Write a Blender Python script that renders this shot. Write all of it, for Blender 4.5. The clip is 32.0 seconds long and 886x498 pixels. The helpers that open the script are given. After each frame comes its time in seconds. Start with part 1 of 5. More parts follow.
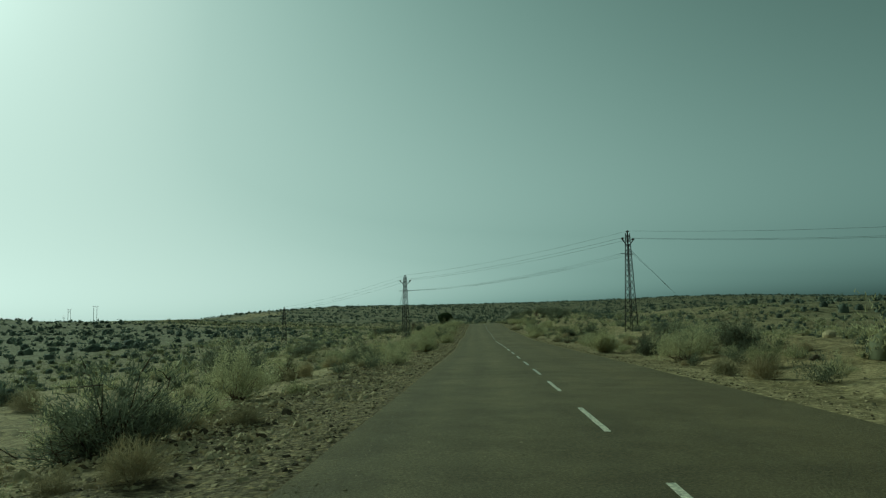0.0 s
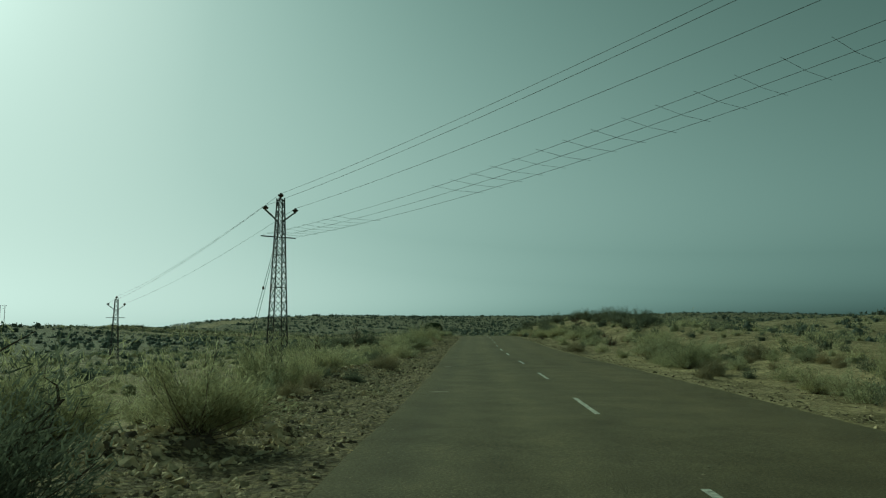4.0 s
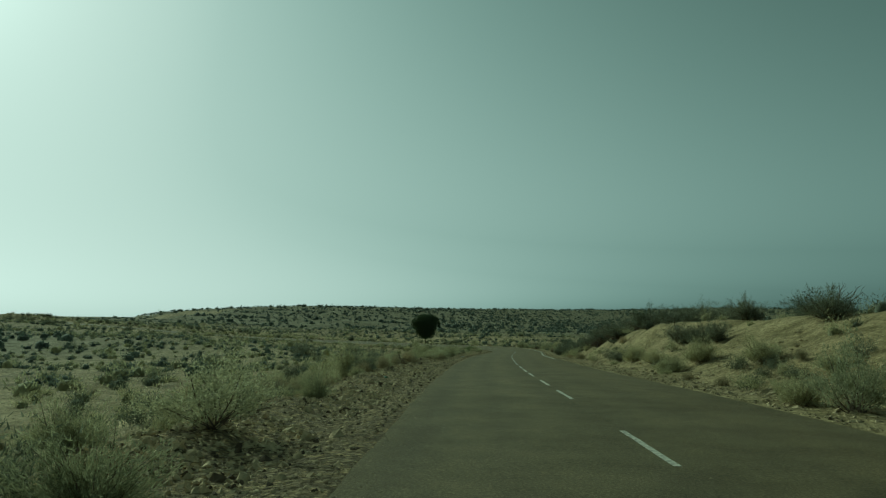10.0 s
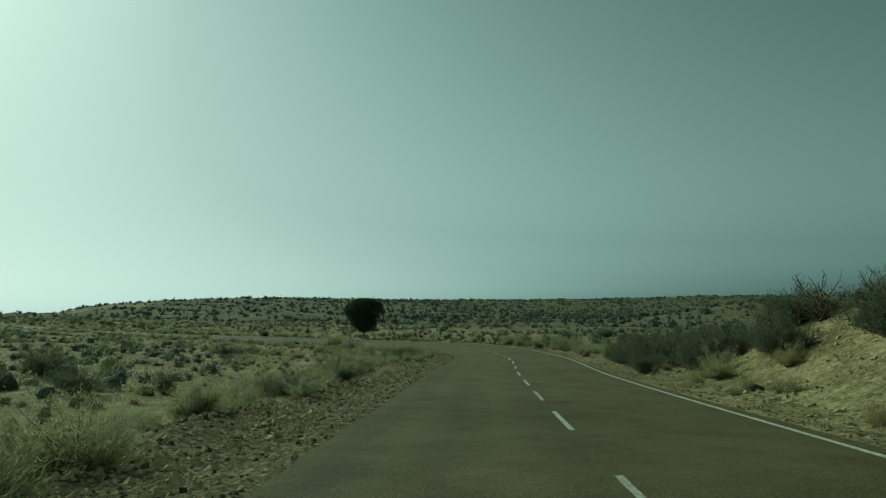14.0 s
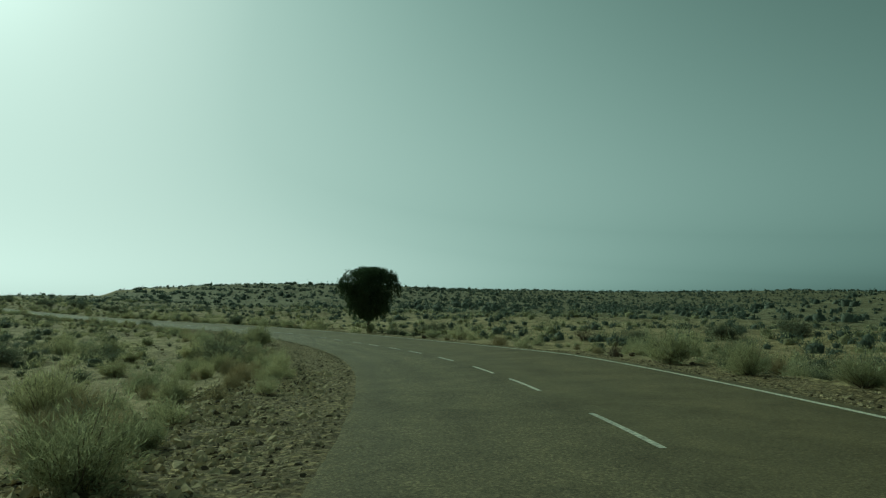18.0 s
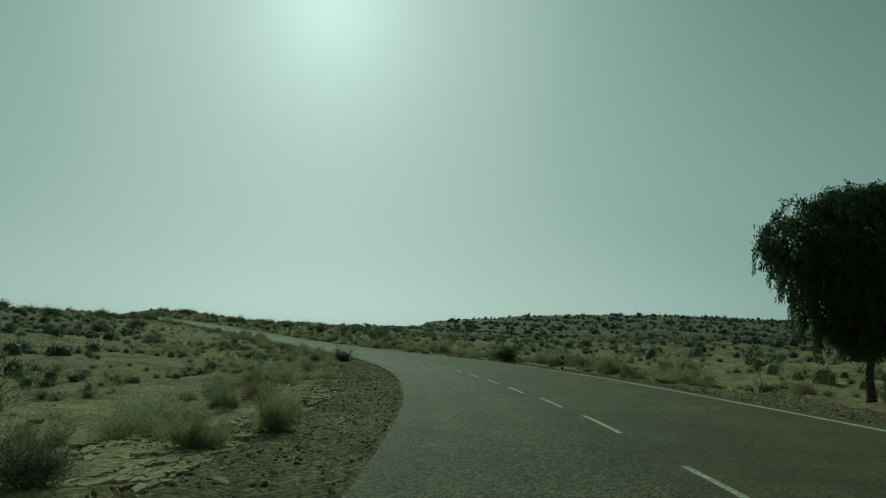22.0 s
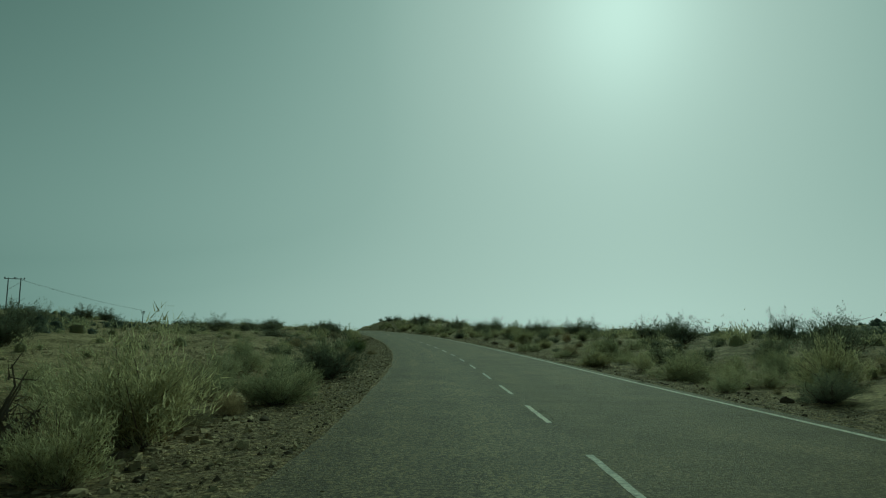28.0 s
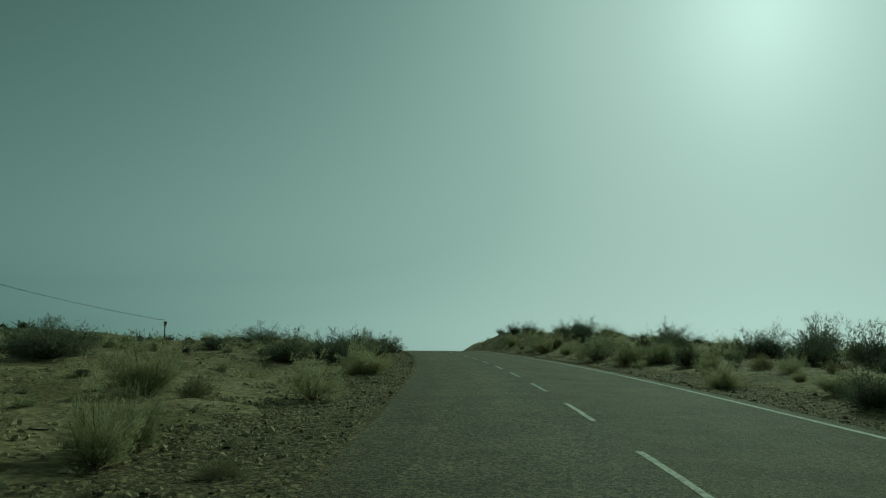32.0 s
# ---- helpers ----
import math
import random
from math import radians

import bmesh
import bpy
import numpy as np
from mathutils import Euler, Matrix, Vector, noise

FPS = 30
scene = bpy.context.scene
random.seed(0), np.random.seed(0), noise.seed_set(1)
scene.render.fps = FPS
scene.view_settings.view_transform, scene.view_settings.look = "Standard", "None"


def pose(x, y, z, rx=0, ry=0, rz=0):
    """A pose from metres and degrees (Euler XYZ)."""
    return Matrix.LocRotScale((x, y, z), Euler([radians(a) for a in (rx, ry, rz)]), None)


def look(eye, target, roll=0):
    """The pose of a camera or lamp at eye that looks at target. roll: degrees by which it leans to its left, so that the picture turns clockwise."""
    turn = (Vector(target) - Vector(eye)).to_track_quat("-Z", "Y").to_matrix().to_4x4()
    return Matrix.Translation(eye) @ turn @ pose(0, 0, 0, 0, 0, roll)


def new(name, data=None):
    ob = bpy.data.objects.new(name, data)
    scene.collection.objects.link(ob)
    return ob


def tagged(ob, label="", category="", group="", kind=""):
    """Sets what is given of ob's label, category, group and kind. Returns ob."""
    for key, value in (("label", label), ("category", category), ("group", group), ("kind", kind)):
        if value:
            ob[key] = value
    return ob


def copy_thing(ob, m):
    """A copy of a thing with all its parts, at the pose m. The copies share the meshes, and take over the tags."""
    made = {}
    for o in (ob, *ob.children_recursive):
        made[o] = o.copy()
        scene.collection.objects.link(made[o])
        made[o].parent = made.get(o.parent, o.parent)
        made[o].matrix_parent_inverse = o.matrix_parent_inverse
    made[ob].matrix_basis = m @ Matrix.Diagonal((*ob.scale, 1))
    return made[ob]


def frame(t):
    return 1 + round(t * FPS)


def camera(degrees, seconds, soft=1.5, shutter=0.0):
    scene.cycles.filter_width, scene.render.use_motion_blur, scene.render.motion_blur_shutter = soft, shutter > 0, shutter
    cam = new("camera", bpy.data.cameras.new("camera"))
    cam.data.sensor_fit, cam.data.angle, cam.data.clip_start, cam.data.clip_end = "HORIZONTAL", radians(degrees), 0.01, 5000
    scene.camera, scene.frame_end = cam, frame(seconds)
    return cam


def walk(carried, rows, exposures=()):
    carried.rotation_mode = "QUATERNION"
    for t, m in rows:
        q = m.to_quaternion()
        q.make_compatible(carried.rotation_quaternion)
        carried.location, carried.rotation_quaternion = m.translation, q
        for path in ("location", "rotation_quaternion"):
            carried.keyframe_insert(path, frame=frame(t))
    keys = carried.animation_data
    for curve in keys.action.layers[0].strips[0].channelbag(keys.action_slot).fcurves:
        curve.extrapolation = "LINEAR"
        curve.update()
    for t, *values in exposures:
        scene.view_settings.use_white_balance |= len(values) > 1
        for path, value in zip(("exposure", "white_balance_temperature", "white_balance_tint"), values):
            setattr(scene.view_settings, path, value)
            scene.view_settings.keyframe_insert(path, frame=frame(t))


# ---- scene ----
cam = camera(64.9, 32.0, 1.2)
# seconds, x, y, z, pitch, roll, heading
PATH = [
    (0.0, 4.76, -0.00, 0.00, 5.21, 1.21, -2.10),
    (0.5, 5.55, 9.66, -0.23, 4.94, 0.98, -2.90),
    (1.0, 6.40, 19.12, -0.46, 4.85, 0.57, -3.04),
    (1.5, 7.31, 28.38, -0.68, 4.87, 0.32, -2.33),
    (2.0, 8.09, 37.54, -0.90, 4.93, 0.33, -1.64),
    (2.5, 8.70, 46.75, -1.11, 4.75, 0.62, -1.53),
    (3.0, 9.34, 56.03, -1.31, 5.53, 0.46, -1.70),
    (3.5, 10.03, 65.42, -1.47, 6.02, 0.18, -2.14),
    (4.0, 10.80, 74.89, -1.59, 6.30, -0.03, -2.51),
    (4.5, 11.61, 84.43, -1.68, 6.59, -0.06, -2.53),
    (5.0, 12.38, 94.00, -1.73, 7.05, 0.27, -2.14),
    (5.5, 13.15, 103.62, -1.76, 7.23, 0.21, -1.67),
    (6.0, 13.92, 113.28, -1.79, 6.83, -0.15, -2.32),
    (6.5, 14.73, 122.91, -1.82, 6.64, -0.41, -2.86),
    (7.0, 15.61, 132.42, -1.82, 7.02, -0.47, -3.19),
    (7.5, 16.50, 141.73, -1.76, 7.62, -0.63, -3.10),
    (8.0, 17.30, 150.84, -1.67, 7.52, -1.13, -2.31),
    (8.5, 17.99, 159.78, -1.58, 7.09, -1.13, -0.84),
    (9.0, 18.51, 168.63, -1.54, 6.63, -1.12, -0.27),
    (9.5, 19.04, 177.40, -1.56, 6.23, -0.93, -0.74),
    (10.0, 19.67, 186.03, -1.65, 5.79, -0.68, -1.61),
    (10.5, 20.31, 194.41, -1.80, 5.40, -0.33, -2.04),
    (11.0, 21.01, 202.47, -2.01, 5.29, -0.19, -2.59),
    (11.5, 21.75, 210.22, -2.24, 5.20, -0.09, -3.22),
    (12.0, 22.54, 217.69, -2.48, 5.22, 0.19, -3.77),
    (12.5, 23.27, 224.99, -2.72, 5.32, -0.14, -4.19),
    (13.0, 24.03, 232.18, -2.94, 5.37, -0.08, -4.30),
    (13.5, 24.91, 239.26, -3.16, 5.44, -0.19, -4.37),
    (14.0, 25.79, 246.30, -3.39, 5.27, 0.02, -4.38),
    (14.5, 26.62, 253.29, -3.64, 5.04, 0.21, -4.30),
    (15.0, 27.48, 260.28, -3.89, 5.03, 0.10, -4.63),
    (15.5, 28.40, 267.24, -4.15, 4.88, 0.03, -5.17),
    (16.0, 29.32, 274.17, -4.40, 4.79, -0.06, -4.83),
    (16.5, 30.16, 281.05, -4.63, 4.63, -0.22, -3.83),
    (17.0, 30.92, 287.89, -4.83, 4.86, -0.44, -3.37),
    (17.5, 31.48, 294.72, -5.00, 4.87, -0.70, -1.88),
    (18.0, 31.78, 301.62, -5.17, 4.60, -0.89, 0.76),
    (18.5, 31.81, 308.65, -5.33, 4.37, -1.19, 4.42),
    (19.0, 31.34, 315.88, -5.51, 4.35, -1.84, 8.20),
    (19.5, 30.32, 323.29, -5.72, 4.39, -1.56, 11.84),
    (20.0, 28.79, 330.85, -5.93, 4.63, -1.89, 15.18),
    (20.5, 26.79, 338.51, -6.17, 4.84, -2.31, 18.00),
    (21.0, 24.37, 346.30, -6.41, 5.31, -2.12, 20.85),
    (21.5, 21.44, 354.33, -6.64, 6.24, -1.95, 24.05),
    (22.0, 17.90, 362.60, -6.84, 6.98, -1.68, 27.01),
    (22.5, 13.75, 371.09, -7.02, 6.50, -1.47, 30.05),
    (23.0, 9.00, 379.67, -7.19, 6.23, -1.92, 32.68),
    (23.5, 3.82, 388.26, -7.36, 6.45, -2.14, 35.25),
    (24.0, -1.76, 396.63, -7.51, 6.91, -1.94, 37.62),
    (24.5, -7.58, 404.61, -7.64, 7.23, -1.76, 39.65),
    (25.0, -13.45, 412.12, -7.72, 7.33, -1.50, 41.49),
    (25.5, -19.33, 419.13, -7.75, 7.35, -1.18, 43.23),
    (26.0, -25.26, 425.65, -7.75, 7.17, -0.61, 46.07),
    (26.5, -31.29, 431.72, -7.71, 7.21, -0.20, 48.17),
    (27.0, -37.37, 437.49, -7.66, 7.46, -0.03, 49.34),
    (27.5, -43.50, 443.08, -7.59, 7.89, -0.10, 50.67),
    (28.0, -49.76, 448.44, -7.50, 8.17, -0.01, 52.73),
    (28.5, -56.15, 453.57, -7.38, 8.45, -0.11, 54.86),
    (29.0, -62.70, 458.47, -7.22, 8.88, -0.29, 56.49),
    (29.5, -69.40, 463.17, -7.02, 9.13, -0.44, 57.69),
    (30.0, -76.21, 467.78, -6.78, 9.05, -0.59, 58.59),
    (30.5, -83.07, 472.34, -6.49, 9.03, -0.86, 59.59),
    (31.0, -90.05, 476.80, -6.18, 9.14, -0.89, 60.68),
    (31.5, -97.26, 481.02, -5.83, 9.31, -1.02, 62.05),
    (32.0, -104.66, 485.12, -5.45, 9.52, -0.34, 63.64),
]
EXPOSURE = [(0.0, -0.50, 5700, -44), (8.0, -0.56, 5700, -44), (13.0, -0.48, 5700, -44), (17.0, -0.42, 5700, -44), (20.0, -0.84, 5700, -45), (24.0, -1.0, 5650, -48), (30.0, -1.07, 5500, -51), (32.0, -1.0, 5500, -51)]
walk(cam, [(t, pose(x, y, z, 90 + p, r, h)) for t, x, y, z, p, r, h in PATH], EXPOSURE)

# ---- world and sun ----
SUN_HEADING, SUN_HEIGHT = 37.5, 29.0   # degrees to the left of +y, degrees above the horizon
world = bpy.data.worlds.new("sky")
scene.world = world
world.use_nodes = True
sky = world.node_tree.nodes.new("ShaderNodeTexSky")
sky.sky_type, sky.sun_disc = "NISHITA", False
sky.sun_elevation, sky.sun_rotation = radians(SUN_HEIGHT), radians(-SUN_HEADING)
sky.air_density, sky.dust_density, sky.ozone_density, sky.altitude = 1.0, 1.9, 1.0, 200
wn, wl = world.node_tree.nodes, world.node_tree.links
back = wn["Background"]
# a dusty sky: the clear sky's colour washed out, its glow round the sun held down by the haze
grey = wn.new("ShaderNodeHueSaturation")
grey.inputs["Saturation"].default_value = 0.0
deep = wn.new("ShaderNodeGamma")
deep.inputs["Gamma"].default_value = 2.3
steps = []
for kind, value in (("ADD", (80.0, 80.0, 80.0, 1)), ("DIVIDE", (1, 1, 1, 1)), ("MIX", (1.13, 1.0, 1.07, 1)), ("MULTIPLY", (1, 1, 1, 1)), ("MULTIPLY", (20.8, 20.8, 20.8, 1))):
    k = wn.new("ShaderNodeMix")
    k.data_type, k.blend_type, k.inputs[0].default_value = "RGBA", kind, 1.0
    k.inputs[7].default_value = value
    steps.append(k)
steps[2].inputs[6].default_value = (0.76, 1.0, 1.03, 1)
level = wn.new("ShaderNodeRGBToBW")
wl.new(sky.outputs["Color"], grey.inputs["Color"])
wl.new(grey.outputs["Color"], deep.inputs["Color"])
wl.new(deep.outputs["Color"], steps[0].inputs[6])
wl.new(deep.outputs["Color"], steps[1].inputs[6])
wl.new(steps[0].outputs[2], steps[1].inputs[7])
wl.new(steps[1].outputs[2], level.inputs["Color"])
wl.new(level.outputs["Val"], steps[2].inputs[0])
wl.new(steps[2].outputs[2], steps[3].inputs[6])
# the bright dusty ring close round the sun
ring = []
for kind, value in (("MULTIPLY", 1 / 30.0), ("MULTIPLY", 1.0), ("MULTIPLY", 1.0), ("MULTIPLY", 0.32), ("ADD", 0.0)):
    k = wn.new("ShaderNodeMix")
    k.data_type, k.blend_type, k.inputs[0].default_value = "RGBA", kind, 1.0
    k.inputs[7].default_value = (value, value, value, 1)
    ring.append(k)
wl.new(grey.outputs["Color"], ring[0].inputs[6])
wl.new(ring[0].outputs[2], ring[1].inputs[6])
wl.new(ring[0].outputs[2], ring[1].inputs[7])
wl.new(ring[1].outputs[2], ring[2].inputs[6])
wl.new(ring[1].outputs[2], ring[2].inputs[7])
wl.new(ring[2].outputs[2], ring[3].inputs[6])
wl.new(ring[3].outputs[2], ring[4].inputs[6])
wl.new(steps[1].outputs[2], ring[4].inputs[7])
wl.new(ring[4].outputs[2], steps[3].inputs[7])
wl.new(steps[3].outputs[2], steps[4].inputs[6])
wl.new(steps[4].outputs[2], back.inputs["Color"])
back.inputs["Strength"].default_value = 0.048
sun = new("sun", bpy.data.lights.new("sun", "SUN"))
sun.data.energy, sun.data.angle, sun.data.color = 2.5, radians(0.6), (1.0, 0.93, 0.82)
a, e = radians(SUN_HEADING), radians(SUN_HEIGHT)
sun.matrix_world = look((-math.sin(a) * math.cos(e) * 100, math.cos(a) * math.cos(e) * 100, math.sin(e) * 100), (0, 0, 0))


# ---- materials ----
def material(name, rough=0.9, metal=0.0):
    m = bpy.data.materials.new(name)
    m.use_nodes = True
    n, l = m.node_tree.nodes, m.node_tree.links
    b = n["Principled BSDF"]
    b.inputs["Roughness"].default_value, b.inputs["Metallic"].default_value = rough, metal
    return m, n, l, b


def noise_node(n, l, scale, detail=4.0, rough=0.55, coords="Object"):
    tc = n.new("ShaderNodeTexCoord")
    t = n.new("ShaderNodeTexNoise")
    t.inputs["Scale"].default_value, t.inputs["Detail"].default_value, t.inputs["Roughness"].default_value = scale, detail, rough
    l.new(tc.outputs[coords], t.inputs["Vector"])
    return t


def ramp(n, l, source, stops):
    r = n.new("ShaderNodeValToRGB")
    while len(r.color_ramp.elements) < len(stops):
        r.color_ramp.elements.new(0.5)
    for el, (p, c) in zip(r.color_ramp.elements, stops):
        el.position, el.color = p, (*c, 1) if len(c) == 3 else c
    l.new(source, r.inputs["Fac"])
    return r


def blend(n, l, kind, fac, a, b):
    m = n.new("ShaderNodeMix")
    m.data_type, m.blend_type = "RGBA", kind
    for s, v in ((m.inputs[0], fac), (m.inputs[6], a), (m.inputs[7], b)):
        if isinstance(v, bpy.types.NodeSocket):
            l.new(v, s)
        else:
            s.default_value = v if isinstance(v, float) else (*v, 1)
    return m.outputs[2]


def relief(n, l, b, height, strength, distance):
    k = n.new("ShaderNodeBump")
    k.inputs["Strength"].default_value, k.inputs["Distance"].default_value = strength, distance
    l.new(height, k.inputs["Height"])
    l.new(k.outputs["Normal"], b.inputs["Normal"])


def pebbles(n, l, scale):
    """Cells of a given number to the metre: a tone for each and the distance to its middle."""
    tc = n.new("ShaderNodeTexCoord")
    warp = n.new("ShaderNodeTexNoise")
    warp.inputs["Scale"].default_value = scale * 0.7
    l.new(tc.outputs["Object"], warp.inputs["Vector"])
    add = n.new("ShaderNodeMix")
    add.data_type, add.blend_type, add.inputs[0].default_value = "RGBA", "ADD", 0.6 / scale
    l.new(tc.outputs["Object"], add.inputs[6])
    l.new(warp.outputs["Color"], add.inputs[7])
    v = n.new("ShaderNodeTexVoronoi")
    v.inputs["Scale"].default_value = scale
    l.new(add.outputs[2], v.inputs["Vector"])
    tone = n.new("ShaderNodeRGBToBW")
    l.new(v.outputs["Color"], tone.inputs["Color"])
    return tone.outputs["Val"], v.outputs["Distance"]


def sand_material():
    m, n, l, b = material("sand", 0.95)
    b.inputs["Specular IOR Level"].default_value = 0.15
    big = noise_node(n, l, 0.05, 3)
    mid = noise_node(n, l, 0.55, 6, 0.68)
    fine = noise_node(n, l, 6.0, 7, 0.75)
    tone, dist = pebbles(n, l, 9.0)
    base = ramp(n, l, big.outputs["Fac"], [(0.35, (0.39, 0.31, 0.17)), (0.65, (0.54, 0.44, 0.245))])
    dirt = ramp(n, l, mid.outputs["Fac"], [(0.44, (1.0, 1.0, 1.0)), (0.60, (0.47, 0.47, 0.40))])
    c = blend(n, l, "MULTIPLY", 0.85, base.outputs["Color"], dirt.outputs["Color"])
    speck = ramp(n, l, fine.outputs["Fac"], [(0.40, (0.42, 0.40, 0.36)), (0.56, (1.0, 1.0, 1.0))])
    c = blend(n, l, "MULTIPLY", 0.8, c, speck.outputs["Color"])
    peb = ramp(n, l, tone, [(0.25, (0.55, 0.52, 0.48)), (0.6, (1.0, 1.0, 1.0)), (0.85, (1.25, 1.2, 1.12))])
    c = blend(n, l, "MULTIPLY", 0.55, c, peb.outputs["Color"])
    # away from the road, grey-blue distance haze is tinted into the stony ground
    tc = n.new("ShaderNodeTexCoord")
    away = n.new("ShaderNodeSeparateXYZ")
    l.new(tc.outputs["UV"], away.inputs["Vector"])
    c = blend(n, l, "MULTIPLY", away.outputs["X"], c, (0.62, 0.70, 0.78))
    l.new(c, b.inputs["Base Color"])
    lump = blend(n, l, "ADD", 0.5, fine.outputs["Fac"], dist)
    relief(n, l, b, lump, 0.8, 0.05)
    return m


def gravel_material():
    m, n, l, b = material("gravel", 0.95)
    b.inputs["Specular IOR Level"].default_value = 0.15
    mid = noise_node(n, l, 0.5, 5, 0.65)
    fine = noise_node(n, l, 14.0, 6, 0.8)
    tone, dist = pebbles(n, l, 11.0)
    base = ramp(n, l, mid.outputs["Fac"], [(0.34, (0.44, 0.35, 0.195)), (0.66, (0.68, 0.55, 0.32))])
    speck = ramp(n, l, fine.outputs["Fac"], [(0.42, (0.45, 0.43, 0.40)), (0.58, (1.0, 1.0, 1.0))])
    peb = ramp(n, l, tone, [(0.2, (0.45, 0.43, 0.40)), (0.55, (0.95, 0.95, 0.95)), (0.9, (1.5, 1.42, 1.3))])
    # cells darken towards their rims: crevice shade with darker soil painted into the colour
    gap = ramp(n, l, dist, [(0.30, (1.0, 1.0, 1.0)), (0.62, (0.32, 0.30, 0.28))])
    c = blend(n, l, "MULTIPLY", 0.7, base.outputs["Color"], speck.outputs["Color"])
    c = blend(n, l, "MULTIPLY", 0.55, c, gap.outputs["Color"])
    l.new(blend(n, l, "MULTIPLY", 0.85, c, peb.outputs["Color"]), b.inputs["Base Color"])
    lump = blend(n, l, "SUBTRACT", 1.0, fine.outputs["Fac"], dist)
    relief(n, l, b, lump, 1.0, 0.14)
    return m


def asphalt_material():
    """Old asphalt: fine on the straight, coarse chippings where the road bends and climbs, paler in the wheel tracks."""
    m, n, l, b = material("asphalt", 0.80)
    b.inputs["Specular IOR Level"].default_value = 0.16
    big = noise_node(n, l, 0.16, 5, 0.6)
    patch = noise_node(n, l, 0.9, 4, 0.65)
    grit = noise_node(n, l, 30.0, 5, 0.85)
    tone, dist = pebbles(n, l, 32.0)
    base = ramp(n, l, big.outputs["Fac"], [(0.3, (0.160, 0.132, 0.070)), (0.7, (0.215, 0.178, 0.100))])
    worn = ramp(n, l, patch.outputs["Fac"], [(0.35, (0.82, 0.82, 0.82)), (0.65, (1.12, 1.12, 1.12))])
    speck = ramp(n, l, grit.outputs["Fac"], [(0.38, (0.42, 0.42, 0.42)), (0.54, (1.0, 1.0, 1.0)), (0.68, (2.0, 1.95, 1.85))])
    chips = ramp(n, l, tone, [(0.22, (0.22, 0.22, 0.22)), (0.5, (0.75, 0.75, 0.75)), (0.82, (2.0, 1.96, 1.88))])
    tc = n.new("ShaderNodeTexCoord")
    xyz = n.new("ShaderNodeSeparateXYZ")
    l.new(tc.outputs["Object"], xyz.inputs["Vector"])
    coarse = n.new("ShaderNodeMapRange")
    coarse.inputs["From Min"].default_value, coarse.inputs["From Max"].default_value, coarse.inputs["To Max"].default_value = 285.0, 350.0, 0.85
    l.new(xyz.outputs["Y"], coarse.inputs["Value"])
    lane = n.new("ShaderNodeSeparateXYZ")
    l.new(tc.outputs["UV"], lane.inputs["Vector"])
    drift = n.new("ShaderNodeMath")
    drift.operation = "MULTIPLY_ADD"
    drift.inputs[1].default_value = 0.06
    l.new(patch.outputs["Fac"], drift.inputs[0])
    l.new(lane.outputs["X"], drift.inputs[2])
    tracks = ramp(n, l, drift.outputs["Value"], [(0.03, (1.08, 1.06, 1.0)), (0.10, (0.90, 0.90, 0.90)), (0.17, (1.10, 1.10, 1.08)), (0.26, (0.94, 0.94, 0.94)),
                                                 (0.36, (1.12, 1.12, 1.1)), (0.50, (0.88, 0.88, 0.88)), (0.63, (1.02, 1.01, 0.98)), (0.74, (0.93, 0.92, 0.90)), (0.85, (1.03, 1.0, 0.95)), (0.98, (0.9, 0.88, 0.85))])
    c = blend(n, l, "MULTIPLY", 1.0, base.outputs["Color"], worn.outputs["Color"])
    c = blend(n, l, "MULTIPLY", 1.0, c, tracks.outputs["Color"])
    c = blend(n, l, "MULTIPLY", 0.75, c, speck.outputs["Color"])
    # the driven lane has lost its fine top; the other is still smooth
    side = n.new("ShaderNodeMapRange")
    side.inputs["From Min"].default_value, side.inputs["From Max"].default_value, side.inputs["To Min"].default_value, side.inputs["To Max"].default_value = 0.44, 0.60, 1.0, 0.4
    l.new(drift.outputs["Value"], side.inputs["Value"])
    both = n.new("ShaderNodeMath")
    both.operation = "MULTIPLY"
    l.new(coarse.outputs["Result"], both.inputs[0])
    l.new(side.outputs["Result"], both.inputs[1])
    l.new(blend(n, l, "MULTIPLY", both.outputs["Value"], c, chips.outputs["Color"]), b.inputs["Base Color"])
    polish = n.new("ShaderNodeMapRange")        # bare chippings are polished by the wheels
    polish.inputs["To Min"].default_value, polish.inputs["To Max"].default_value = 0.84, 0.76
    l.new(both.outputs["Value"], polish.inputs["Value"])
    l.new(polish.outputs["Result"], b.inputs["Roughness"])
    relief(n, l, b, blend(n, l, "SUBTRACT", 0.6, grit.outputs["Fac"], dist), 0.9, 0.025)
    return m


def plain(name, colour, rough=0.9, metal=0.0, vary=0.25, scale=6.0):
    m, n, l, b = material(name, rough, metal)
    b.inputs["Specular IOR Level"].default_value = 0.5 if metal else 0.15
    t = noise_node(n, l, scale, 4)
    info = n.new("ShaderNodeObjectInfo")
    lo, hi = [v * (1 - vary) for v in colour], [v * (1 + vary) for v in colour]
    c = ramp(n, l, t.outputs["Fac"], [(0.3, lo), (0.7, hi)]).outputs["Color"]
    tone = ramp(n, l, info.outputs["Random"], [(0.0, (0.82, 0.82, 0.82)), (1.0, (1.15, 1.12, 1.05))]).outputs["Color"]
    l.new(blend(n, l, "MULTIPLY", 1.0, c, tone), b.inputs["Base Color"])
    return m


